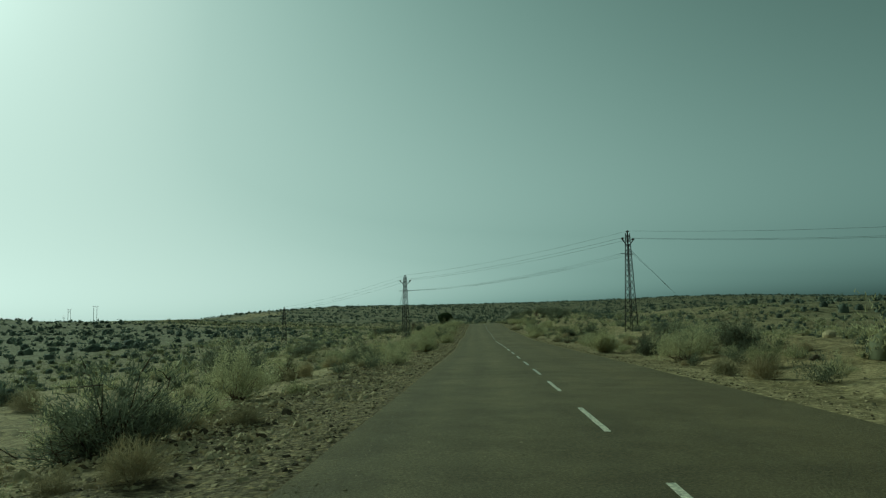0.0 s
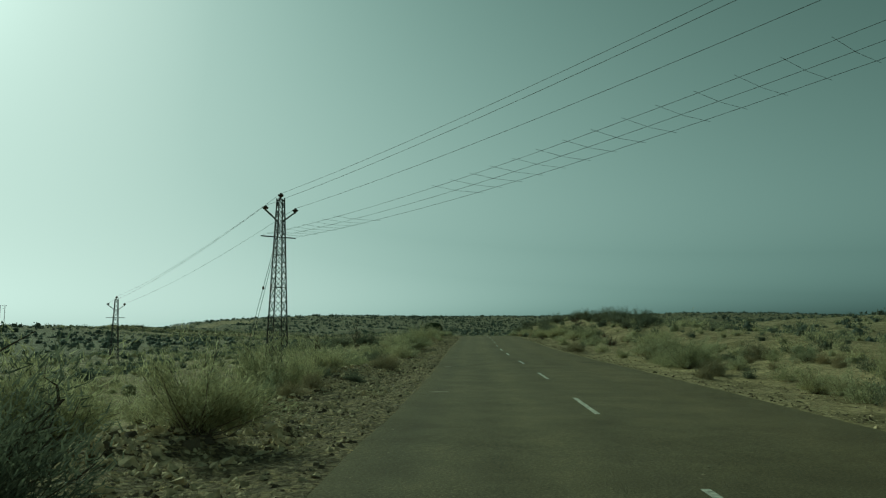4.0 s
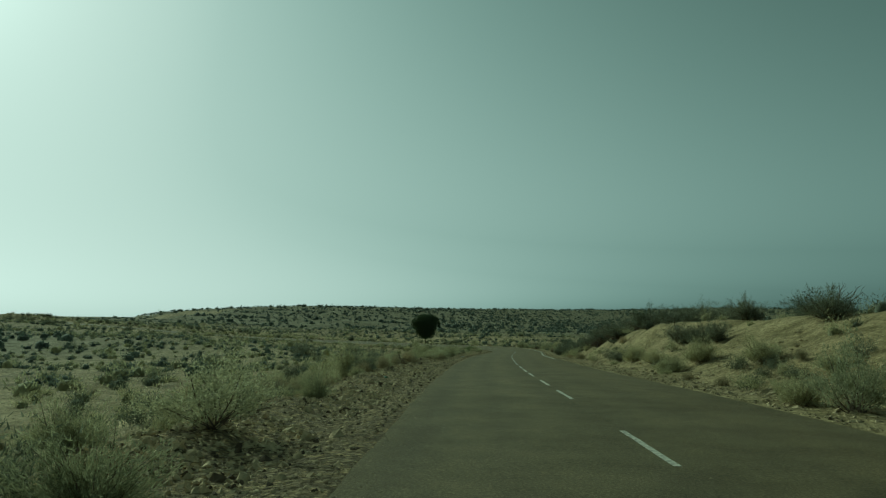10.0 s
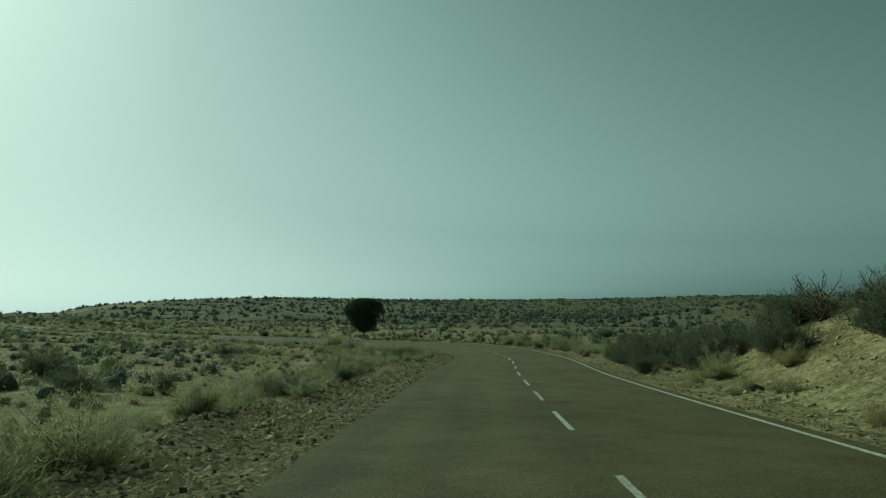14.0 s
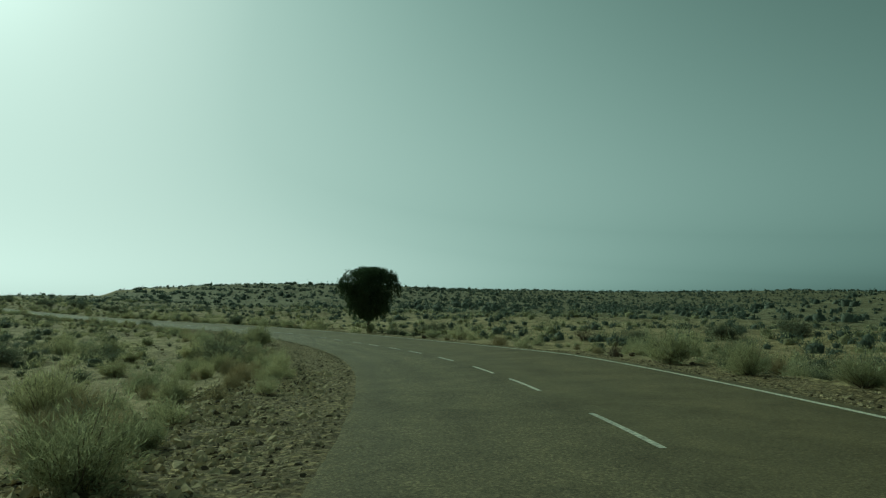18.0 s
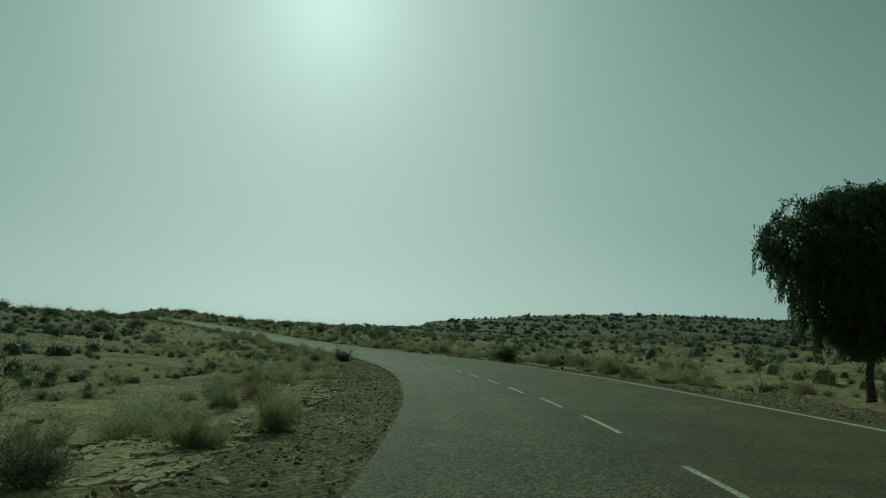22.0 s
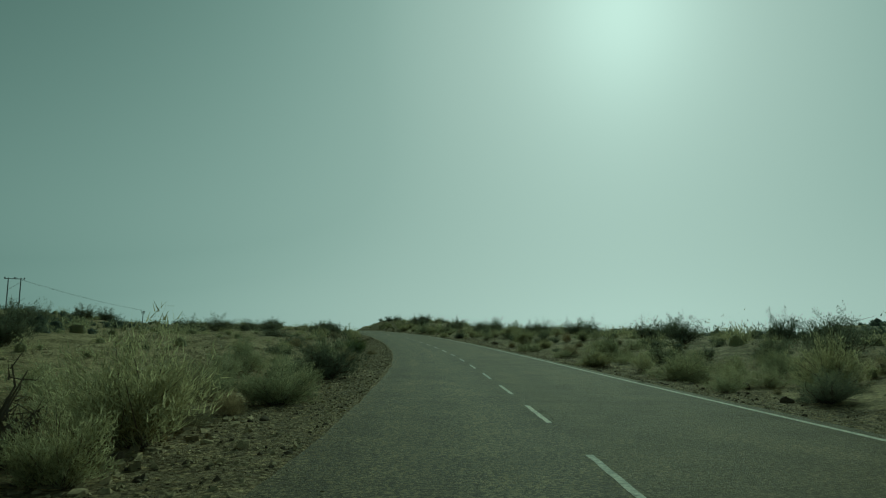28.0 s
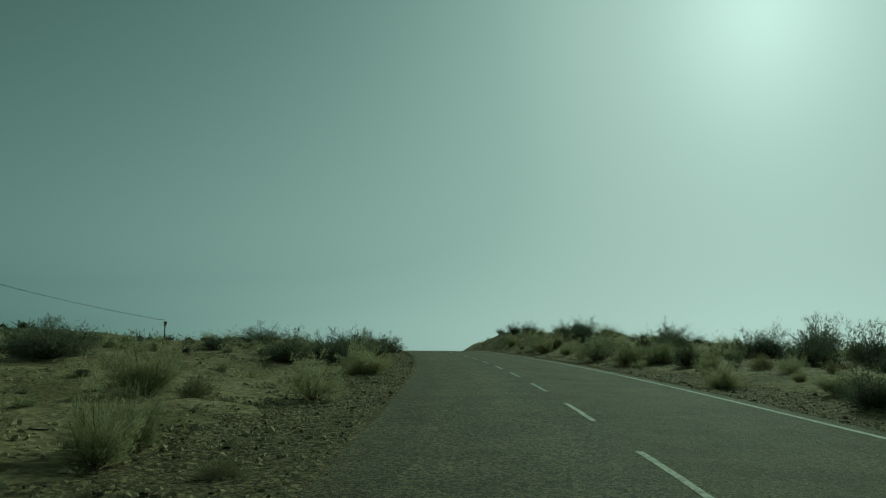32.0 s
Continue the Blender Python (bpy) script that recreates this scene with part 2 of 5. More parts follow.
def leaf_material(name, lo, hi, thin=0.33, rough=0.8):
    m, n, l, b = material(name, rough)
    geo = n.new("ShaderNodeNewGeometry")
    info = n.new("ShaderNodeObjectInfo")
    c = ramp(n, l, geo.outputs["Random Per Island"], [(0.0, lo), (1.0, hi)]).outputs["Color"]
    tone = ramp(n, l, info.outputs["Random"], [(0.0, (0.75, 0.78, 0.72)), (1.0, (1.2, 1.15, 1.05))]).outputs["Color"]
    c = blend(n, l, "MULTIPLY", 1.0, c, tone)
    l.new(c, b.inputs["Base Color"])
    b.inputs["Subsurface Weight"].default_value = 0.0
    tr = n.new("ShaderNodeBsdfTranslucent")
    l.new(c, tr.inputs["Color"])
    mix = n.new("ShaderNodeMixShader")
    mix.inputs[0].default_value = thin
    l.new(b.outputs["BSDF"], mix.inputs[1])
    l.new(tr.outputs["BSDF"], mix.inputs[2])
    l.new(mix.outputs["Shader"], n["Material Output"].inputs["Surface"])
    return m


SAND, GRAVEL, ASPHALT = sand_material(), gravel_material(), asphalt_material()
PAINT = plain("road_paint", (0.55, 0.53, 0.45), 0.8, vary=0.5, scale=16.0)
OIL = plain("oil_stain", (0.085, 0.070, 0.040), 0.9, vary=0.3, scale=3.0)
PATCH = plain("pale_patch", (0.24, 0.21, 0.15), 0.9, vary=0.3, scale=5.0)
STEEL = plain("weathered_steel", (0.045, 0.043, 0.040), 0.7, 0.25)
WIRE = plain("dull_wire", (0.09, 0.09, 0.088), 0.5, 0.7)
PORCELAIN = plain("brown_porcelain", (0.06, 0.035, 0.025), 0.3)
STONE = plain("stone", (0.45, 0.365, 0.23), 0.95, vary=0.4, scale=14.0)
CLOD = plain("dry_earth_clod", (0.60, 0.49, 0.31), 0.95, vary=0.35, scale=12.0)
DARK_STONE = plain("dark_stone", (0.12, 0.095, 0.065), 0.95, vary=0.4, scale=6.0)
PALE_STONE = plain("pale_stone", (0.30, 0.245, 0.155), 0.95, vary=0.4, scale=9.0)
BARK = plain("bark", (0.10, 0.078, 0.055), 0.95, vary=0.35, scale=14.0)
TWIG = plain("dry_twig", (0.16, 0.13, 0.10), 0.95, vary=0.3, scale=10.0)
LEAF_TREE = leaf_material("tree_leaf", (0.036, 0.056, 0.028), (0.085, 0.115, 0.058), 0.4)
LEAF_GREY = leaf_material("grey_green_leaf", (0.25, 0.24, 0.14), (0.56, 0.53, 0.34), 0.48)
LEAF_DARK = leaf_material("dark_scrub_leaf", (0.095, 0.103, 0.072), (0.25, 0.26, 0.19), 0.4)
STRAW = leaf_material("straw", (0.25, 0.205, 0.125), (0.43, 0.37, 0.24))
# far scrub leaves, with grey-blue distance haze mixed into their colour
LEAF_FAR = leaf_material("far_scrub_leaf", (0.085, 0.105, 0.085), (0.20, 0.225, 0.185), 0.4)
LEAF_PALE = leaf_material("silvery_leaf", (0.30, 0.295, 0.185), (0.55, 0.525, 0.36), 0.46)
LEAF_RUSH = leaf_material("rush_green", (0.09, 0.12, 0.05), (0.20, 0.24, 0.10))

# ---- the lie of the land ----
ROAD = np.array([
    (-2.51, -100.0, 1.30), (-0.34, -75.0, 0.60), (1.92, -50.0, -0.10), (4.18, -25.0, -0.80), (6.45, -0.2, -1.47), (8.82, 24.7, -2.07), (11.08, 49.5, -2.65), (12.95, 74.4, -3.06), (15.21, 99.3, -3.23), (17.08, 124.2, -3.29), (19.35, 149.0, -3.16), (21.31, 173.9, -3.02), (22.98, 198.8, -3.39), (24.94, 223.7, -4.16), (27.62, 248.5, -4.95), (30.89, 273.2, -5.85), (34.31, 298.0, -6.52), (32.60, 322.8, -7.08), (26.50, 347.0, -7.79), (17.10, 370.2, -8.34), (4.90, 392.0, -8.74), (-9.80, 412.2, -9.05), (-26.90, 430.4, -9.15), (-45.50, 447.2, -9.02), (-65.30, 462.4, -8.59), (-85.90, 476.5, -7.80), (-107.50, 489.1, -6.71), (-129.80, 500.4, -5.60), (-152.80, 510.4, -4.60), (-171.90, 517.6, -3.90), (-194.80, 525.7, -4.20), (-219.00, 533.8, -5.60), (-243.20, 541.9, -7.50), (-291.50, 558.0, -11.00)])


def curve_through(pts, step):
    """Points about every `step` metres on a smooth curve through pts."""
    out = []
    p = np.vstack([2 * pts[0] - pts[1], pts, 2 * pts[-1] - pts[-2]])
    for i in range(1, len(p) - 2):
        n = max(2, int(round(np.linalg.norm(p[i + 1] - p[i]) / step)))
        for k in range(n):
            f = k / n
            out.append(0.5 * (2 * p[i] + (p[i + 1] - p[i - 1]) * f + (2 * p[i - 1] - 5 * p[i] + 4 * p[i + 1] - p[i + 2]) * f * f
                              + (3 * p[i] - p[i - 1] - 3 * p[i + 1] + p[i + 2]) * f ** 3))
    out.append(pts[-1])
    return np.array(out)


LINE = curve_through(ROAD, 0.5)
CHAIN = np.concatenate([[0], np.cumsum(np.linalg.norm(np.diff(LINE[:, :2], axis=0), axis=1))])
CHAIN -= CHAIN[np.argmin(np.abs(LINE[:, 1] + 0.2))]        # 0 beside the start of the drive
AHEAD = np.gradient(LINE[:, :2], axis=0)
AHEAD /= np.linalg.norm(AHEAD, axis=1)[:, None]
HALF, RIGHT_HALF = 3.7, 3.95     # asphalt left and right of the centre line


def bank(s):
    """The crossfall of the road: it leans into the bend."""
    return np.interp(s, [289, 329, 423, 477], [0.0, 0.045, 0.045, 0.0])


def wide(s):
    """The outer half's extra width in the bend."""
    return np.interp(s, [255, 300, 330, 370, 410, 450, 490, 550], [0.0, 0.1, 1.2, 0.9, 1.35, 1.15, 0.95, 0.25])


def spot(s, u, dz=0.0):
    """The place at s metres along the road and u metres to the right of its centre line, on the road's plane."""
    x, y, z = (np.interp(s, CHAIN, LINE[:, k]) for k in range(3))
    ax, ay = np.interp(s, CHAIN, AHEAD[:, 0]), np.interp(s, CHAIN, AHEAD[:, 1])
    return x + ay * u, y - ax * u, z + bank(s) * np.clip(u, -4.5, 5.0) + dz


def beside(x, y):
    """s and u of a place."""
    x, y = np.atleast_1d(x).astype(float), np.atleast_1d(y).astype(float)
    s, u = np.full(x.shape, 1e4), np.full(x.shape, 1e4)
    coarse = LINE[::8]
    for a in range(0, len(x), 20000):
        b = slice(a, a + 20000)
        d = (x[b, None] - coarse[None, :, 0]) ** 2 + (y[b, None] - coarse[None, :, 1]) ** 2
        i = d.argmin(1) * 8
        best = np.full(len(i), 1e18)
        k = i.copy()
        for o in range(-8, 9):
            j = np.clip(i + o, 0, len(LINE) - 1)
            q = (x[b] - LINE[j, 0]) ** 2 + (y[b] - LINE[j, 1]) ** 2
            k, best = np.where(q < best, j, k), np.minimum(q, best)
        dx, dy = x[b] - LINE[k, 0], y[b] - LINE[k, 1]
        s[b] = CHAIN[k] + dx * AHEAD[k, 0] + dy * AHEAD[k, 1]
        u[b] = np.where(np.abs(dx * AHEAD[k, 0] + dy * AHEAD[k, 1]) < 1.0, dx * AHEAD[k, 1] - dy * AHEAD[k, 0],
                        np.sign(dx * AHEAD[k, 1] - dy * AHEAD[k, 0]) * np.sqrt(best))
    return s, u


def smooth(a, b, x):
    f = np.clip((x - a) / (b - a), 0, 1)
    return f * f * (3 - 2 * f)


# ridge line far off: x, y, height over the plain; single rises: x, y, radius, height
RIDGE = [(-343, 709, 4.3), (-246, 732, -1.5), (-170, 749, 8.0), (-95, 847, 16.4), (34, 1007, 18.2), (274, 1122, 21.4), (515, 1099, 25.8), (858, 916, 14.0), (1259, 572, 26.0)]
RISES = [(-209, 501, 68, -2.2), (-282, 455, 91, 7.5), (-372, 376, 136, 5.6), (-474, 170, 182, 5.2), (125, 216, 79, 8.3), (139, 68, 91, 3.3),
         (-169, 592, 62, -2.2), (-67, 558, 62, -2.3), (-124, 547, 45, 2.9), (-169, 455, 51, 4.0), (-271, 558, 68, -0.9), (205, 512, 60, 11.0)]


def hills(x, y):
    """The open land away from the road: a plain, a long ridge far off and the rise that the road climbs."""
    z = np.full(x.shape, -7.5)
    top, near = np.zeros(x.shape), np.full(x.shape, 1e9)
    for px, py, h in curve_through(np.array(RIDGE, float), 30):
        d = (x - px) ** 2 + (y - py) ** 2
        top, near = np.where(d < near, h, top), np.minimum(d, near)
    z += top * np.exp(-(np.sqrt(near) / 190) ** 2)
    for px, py, r, h in RISES:
        z += h * np.exp(-((x - px) ** 2 + (y - py) ** 2) / r ** 2)
    return z


def waves(x, y, seed, size):
    """A cheap smooth unevenness of about +-1."""
    r = np.random.RandomState(seed)
    z = np.zeros(np.shape(x))
    for k in range(7):
        a, f, p = r.uniform(0, 6.28), r.uniform(0.6, 1.7) / size, r.uniform(0, 6.28)
        z = z + np.sin((x * math.cos(a) + y * math.sin(a)) * 6.28 * f + p)
    return z / 3.0


# level of the land beside the road over the asphalt: metres along, metres up
RIGHT_RISE = ([-60, 0, 20, 66, 114, 150, 178, 203, 232, 248, 274, 294, 319, 384, 439, 485, 528, 574, 598, 634, 686],
              [1.0, 1.0, 0.9, 0.5, 0.8, 1.7, 2.5, 2.9, 3.0, 2.9, 2.6, 0.9, -0.6, -0.7, -0.3, 0.6, 0.9, 0.2, 0.5, 2.6, 1.6])
LEFT_RISE = ([-60, 0, 84, 174, 243, 325, 395, 439, 485, 528, 574, 619, 686],
             [-0.8, -0.9, -1.3, -1.3, -1.5, -1.8, -1.0, -0.2, 0.4, 0.9, 0.3, 0.7, 1.0])


def ground_z(x, y, uneven=True, sunk=False):
    x, y = np.asarray(x, float), np.asarray(y, float)
    shape = x.shape
    x, y = np.atleast_1d(x).ravel(), np.atleast_1d(y).ravel()
    s, u = beside(x, y)
    far = hills(x, y)
    sc = np.clip(s, CHAIN[0], CHAIN[-1])
    zr = np.interp(sc, CHAIN, LINE[:, 2])
    right = np.interp(sc, *RIGHT_RISE)
    left = np.interp(sc, *LEFT_RISE)
    steep = np.interp(sc, [220, 245, 276, 294, 496, 551], [17, 12.5, 12.5, 17, 17, 10])
    begin = np.interp(sc, [497, 551], [6.5, 4.7])
    edge = np.where(u > 0, u - wide(sc), u)
    side = np.where(u > 0, -0.14 * smooth(3.9, 5.4, edge) + (right + 0.14) * smooth(begin, steep, edge),
                    -0.10 * smooth(3.7, 5.0, -u) + (left + 0.10) * smooth(5.2, 15, -u))
    side = side + bank(sc) * np.clip(u, -4.5, 5.0) * (1 - smooth(6, 14, np.abs(u)))
    w = 1 - smooth(15, 55, np.abs(u))
    z = w * (zr + side) + (1 - w) * far
    if uneven:
        off = smooth(5.0, 9.5, np.abs(u))
        z = z + smooth(4.1, 5.0, np.abs(edge)) * (0.03 * waves(x, y, 6, 1.3) + 0.02 * waves(x, y, 7, 0.5))
        z = z + off * (0.16 * waves(x, y, 3, 9.0) + 0.07 * waves(x, y, 4, 2.7)) + smooth(12, 60, np.abs(u)) * 0.5 * waves(x, y, 5, 60.0)
    berm = np.where(u < 0, np.exp(-((u + 6.5) / 0.75) ** 2), 0.0) * (1 - smooth(285, 325, sc))
    z = z + 0.26 * berm * np.clip(0.35 + 0.8 * waves(x, y, 8, 8.0), 0, 1.2)
    if sunk:
        inside = np.where(u > 0, RIGHT_HALF + wide(sc), HALF) + 2.6
        z = z - 0.45 * (1 - smooth(inside - 0.9, inside - 0.3, np.abs(u)))
    return z.reshape(shape)


def mesh_object(name, verts, faces, mat, parent=None, smooth_faces=False):
    me = bpy.data.meshes.new(name)
    me.from_pydata(verts, [], faces)
    me.materials.append(mat)
    if smooth_faces:
        me.polygons.foreach_set("use_smooth", [True] * len(me.polygons))
    me.update()
    ob = new(name, me)
    ob.parent = parent
    return ob


def part(name, bm, mat, parent=None, label=""):
    me = bpy.data.meshes.new(name)
    bm.to_mesh(me)
    bm.free()
    me.materials.append(mat)
    ob = new(name, me)
    ob.parent = parent
    return tagged(ob, label)


def grid_axis(lo, hi, step, far):
    a = list(np.arange(lo, hi + step, step))
    g, v = step, a[-1]
    while v < far[1]:
        g *= 1.12
        v += g
        a.append(v)
    g, v, b = step, lo, []
    while v > far[0]:
        g *= 1.12
        v -= g
        b.append(v)
    return np.array(b[::-1] + a)


def dune(x, y):
    return ((x + 170) / 34) ** 2 + ((y - 735) / 48) ** 2 < 1


def build_ground():
    gx, gy = grid_axis(-205, 80, 1.0, (-3000, 3000)), grid_axis(-30, 565, 1.0, (-3000, 3500))
    X, Y = np.meshgrid(gx, gy)
    Z = ground_z(X, Y, True, True)
    nx, ny = len(gx), len(gy)
    i = (np.arange(ny - 1)[:, None] * nx + np.arange(nx - 1)[None, :]).ravel()
    faces = np.stack([i, i + 1, i + 1 + nx, i + nx], 1)
    # how much distance haze the sand colour takes, passed on as a UV layer
    far_haze = smooth(22, 110, np.abs(beside(X.ravel(), Y.ravel())[1])) * np.where(dune(X.ravel(), Y.ravel()), 0.1, 1.0)
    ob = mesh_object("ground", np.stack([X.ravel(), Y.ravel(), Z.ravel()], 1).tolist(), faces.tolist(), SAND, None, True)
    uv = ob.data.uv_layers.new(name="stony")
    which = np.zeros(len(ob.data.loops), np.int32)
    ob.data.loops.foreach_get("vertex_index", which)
    uv.data.foreach_set("uv", np.stack([far_haze[which], far_haze[which] * 0], 1).astype(np.float32).ravel())
    return tagged(ob, "pale stony desert sand rolling away to a low ridge", "ground", kind="structure")


def ribbon(name, s0, s1, step, across, mat, lift=0.0, parent=None, ragged=0.0):
    """A strip along the road. across: functions or numbers giving u; each column follows the road's plane."""
    ss = np.arange(s0, s1 + step * 0.5, step)
    cols = []
    for k, u in enumerate(across):
        uu = u(ss) if callable(u) else np.full(ss.shape, float(u))
        if ragged and k in (0, len(across) - 1):
            rough = np.random.RandomState(31 + k).normal(size=ss.shape)
            uu = uu + ragged * (0.8 * waves(ss, ss * 0, 11 + k, 6.5) + 0.5 * waves(ss, ss * 0, 51 + k, 1.7) + 0.45 * rough)
        cols.append(np.stack(spot(ss, uu, lift), 1))
    V = np.stack(cols, 1)
    n, m = V.shape[:2]
    i = (np.arange(n - 1)[:, None] * m + np.arange(m - 1)[None, :]).ravel()
    faces = np.stack([i, i + 1, i + 1 + m, i + m], 1)
    return mesh_object(name, V.reshape(-1, 3).tolist(), faces.tolist(), mat, parent, True)



def shoulder(name, side, s0, s1, mat, words):
    """The gravel verge between the asphalt and the open ground."""
    ss = np.arange(s0, s1 + 0.1, 0.4)
    inner = np.where(side > 0, RIGHT_HALF + wide(ss), HALF + 0 * ss)
    cols = []
    for k, o in enumerate((-0.25, 0.05, 0.35, 0.7, 1.05, 1.4, 1.8, 2.2, 2.6, 3.0)):
        stray = 1 + 0.35 * np.clip(waves(ss, ss * 0, 61 + side, 5.0) + 0.4 * waves(ss, ss * 0, 71 + side, 1.6), 0, 1) if o > 0.6 else 1
        x, y, z = spot(ss, side * (inner + o * stray))
        if k == 0:
            z = z - 0.06
        else:
            z = ground_z(x, y) + (0.012 if k < 8 else (-0.04 if k == 8 else -0.22)) - (0.02 if k == 1 else 0)
        cols.append(np.stack([x, y, z], 1))
    V = np.stack(cols, 1)
    n, m = V.shape[:2]
    i = (np.arange(n - 1)[:, None] * m + np.arange(m - 1)[None, :]).ravel()
    f = np.stack([i, i + 1, i + 1 + m, i + m], 1) if side > 0 else np.stack([i + m, i + 1 + m, i + 1, i], 1)
    ob = mesh_object(name, V.reshape(-1, 3).tolist(), f.tolist(), mat, None, True)
    return tagged(ob, words, "road shoulder", kind="structure")


ground = build_ground()
road = ribbon("road", -60, 700, 0.4, [lambda s: -HALF + 0 * s, -1.8, 0.0, 1.8, lambda s: RIGHT_HALF + wide(s)], ASPHALT, 0.0, None, 0.022)
uv = road.data.uv_layers.new(name="across")
for loop in road.data.loops:
    uv.data[loop.index].uv = ((0.0, 0.25, 0.5, 0.75, 1.0)[loop.vertex_index % 5], 0.0)
tagged(road, "worn grey-brown two-lane asphalt road with ragged edges", "road", kind="structure")
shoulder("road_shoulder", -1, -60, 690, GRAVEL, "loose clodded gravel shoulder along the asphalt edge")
shoulder("road_shoulder", 1, -60, 310, SAND, "stony sand shoulder along the asphalt edge")
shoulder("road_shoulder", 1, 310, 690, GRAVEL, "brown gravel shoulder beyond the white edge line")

# painted centre dashes, 6 m apart near the bends and 9 m on the straight, and the outer edge line through the bend
DASH_NO = [0, 1, 2, 4, 7, 8, 9, 11, 14, 15, 16, 17, 18, 19, 21, 22, 23, 24, 25, 26, 27, 28, 30, 31, 33, 34, 35, 36, 37, 41, 42, 43, 44, 45, 46, 47, 48, 49, 50, 51, 52, 53, 54, 55, 56, 59, 63, 64, 66, 67, 74, 75, 77, 78, 80, 83, 84, 85, 86, 87, 105]
DASH_AT = [6.86, 13.14, 19.57, 31.05, 49.15, 55.22, 61.2, 73.1, 100.1, 109.45, 119.53, 127.38, 135.9, 145.55, 163.44, 171.58, 181.33, 190.68, 198.0, 206.6, 211.66, 217.61, 226.75, 232.52, 241.59, 247.49, 255.02, 261.82, 267.46, 289.6, 294.9, 299.83, 305.7, 314.45, 320.97, 325.78, 332.05, 338.66, 343.85, 349.75, 355.1, 361.7, 367.52, 376.2, 382.49, 397.64, 418.91, 425.77, 439.65, 446.44, 487.83, 494.12, 505.79, 512.0, 524.02, 541.46, 547.6, 554.25, 560.35, 566.46, 673.92]
# how far the painted centre line strays to the right of the middle, every 8 m
STRAY = [0.0, 0.0, 0.01, 0.01, 0.0, -0.02, -0.03, 0.01, 0.02, 0.01, 0.0, -0.0, 0.01, 0.02, 0.03, 0.04, 0.02, -0.02, -0.0, 0.03, 0.04, -0.01, -0.06, -0.05, -0.05, -0.05, -0.05, -0.03, 0.01, -0.0, 0.01, -0.0, -0.02, -0.01, 0.0, -0.03, -0.12, -0.2, -0.0, 0.16, 0.14, 0.05, 0.06, 0.03, -0.08, -0.07, -0.0, 0.28, 0.27, 0.02, -0.01, -0.05, -0.07, -0.02, -0.06, -0.04, 0.07, 0.05, 0.02, -0.0, -0.01, -0.0, 0.02, 0.01, -0.01, -0.0, -0.0, -0.02, -0.02, 0.01, 0.04, 0.04, 0.01]


def painted(name, s0, s1, u0, u1, parent, lift=0.005):
    n = max(2, int((s1 - s0) / 0.5) + 1)
    ss = np.linspace(s0, s1, n)
    wob = 0.008 * waves(ss, ss * 0, 5, 0.9)
    a = np.stack(spot(ss, (u0(ss) if callable(u0) else u0) + wob, lift), 1)
    b = np.stack(spot(ss, (u1(ss) if callable(u1) else u1) + wob * 0.7, lift), 1)
    V = np.vstack([a, b])
    f = [(i, n + i, n + i + 1, i + 1) for i in range(n - 1)]
    return mesh_object(name, V.tolist(), f, PAINT, parent)


for no in range(-3, 104):
    s0 = float(np.interp(no, DASH_NO, DASH_AT)) if no >= 0 else 6.84 + 6.0 * no
    off = float(np.interp(s0 - 1.5, np.arange(len(STRAY)) * 8.0, STRAY))
    painted("lane_dash", s0 - 3.0, s0, off - 0.048, off + 0.048, road)


def edge_line(s0, s1):
    ss = np.linspace(s0, s1, int((s1 - s0) / 0.5))
    a = np.stack(spot(ss, RIGHT_HALF + wide(ss) - 0.42, 0.005), 1)
    b = np.stack(spot(ss, RIGHT_HALF + wide(ss) - 0.30, 0.005), 1)
    n = len(ss)
    mesh_object("edge_line", np.vstack([a, b]).tolist(), [(i, n + i, n + i + 1, i + 1) for i in range(n - 1)], PAINT, road)


edge_line(246.8, 406.5)
edge_line(408.0, 680.0)


def stain(name, s0, u0, length, width, mat, seed):
    """A thin blotch with a ragged rim lying on the asphalt, longest along or across the road."""
    rng = np.random.RandomState(seed)
    k = 22
    a = np.linspace(0, 6.283, k, endpoint=False)
    r = 0.8 + 0.16 * np.sin(2 * a + seed) + 0.12 * np.sin(5 * a + 2 * seed) + rng.uniform(-0.12, 0.12, k)
    rim = np.stack(spot(s0 + length / 2 * r * np.cos(a), u0 + width / 2 * r * np.sin(a), 0.004), 1)
    mesh_object(name, np.vstack([rim, np.stack(spot(np.array([s0]), np.array([u0]), 0.004), 1)]).tolist(), [(i, (i + 1) % k, k) for i in range(k)], mat, road)


for k, (s, u, length, width) in enumerate(((242.0, 2.35, 1.1, 0.55), (243.4, 2.77, 0.5, 0.25), (242.4, 3.2, 0.35, 0.2), (212.8, 0.55, 0.6, 0.5), (218.8, 0.7, 0.7, 0.4), (178.3, -3.1, 0.35, 0.75),
                                           (176.5, -0.6, 0.5, 0.7), (334.4, 4.0, 0.5, 1.7), (336.5, 3.6, 0.4, 1.2), (340.7, 4.9, 0.5, 1.2), (307.6, 0.7, 0.25, 0.7), (304.7, 1.32, 0.3, 0.8), (108.0, 3.1, 0.7, 0.9), (106.1, 3.1, 0.25, 0.4))):
    stain("oil_stain", s, u, length, width, OIL, k)
for k, (s, u, length, width) in enumerate(((92.5, -3.1, 0.5, 0.5), (104.1, -0.11, 0.25, 0.25), (104.1, -3.3, 0.6, 0.4), (108.0, -1.5, 0.4, 0.3), (176.5, 0.3, 0.3, 0.3))):
    stain("pale_patch", s, u, length, width, PATCH, 30 + k)


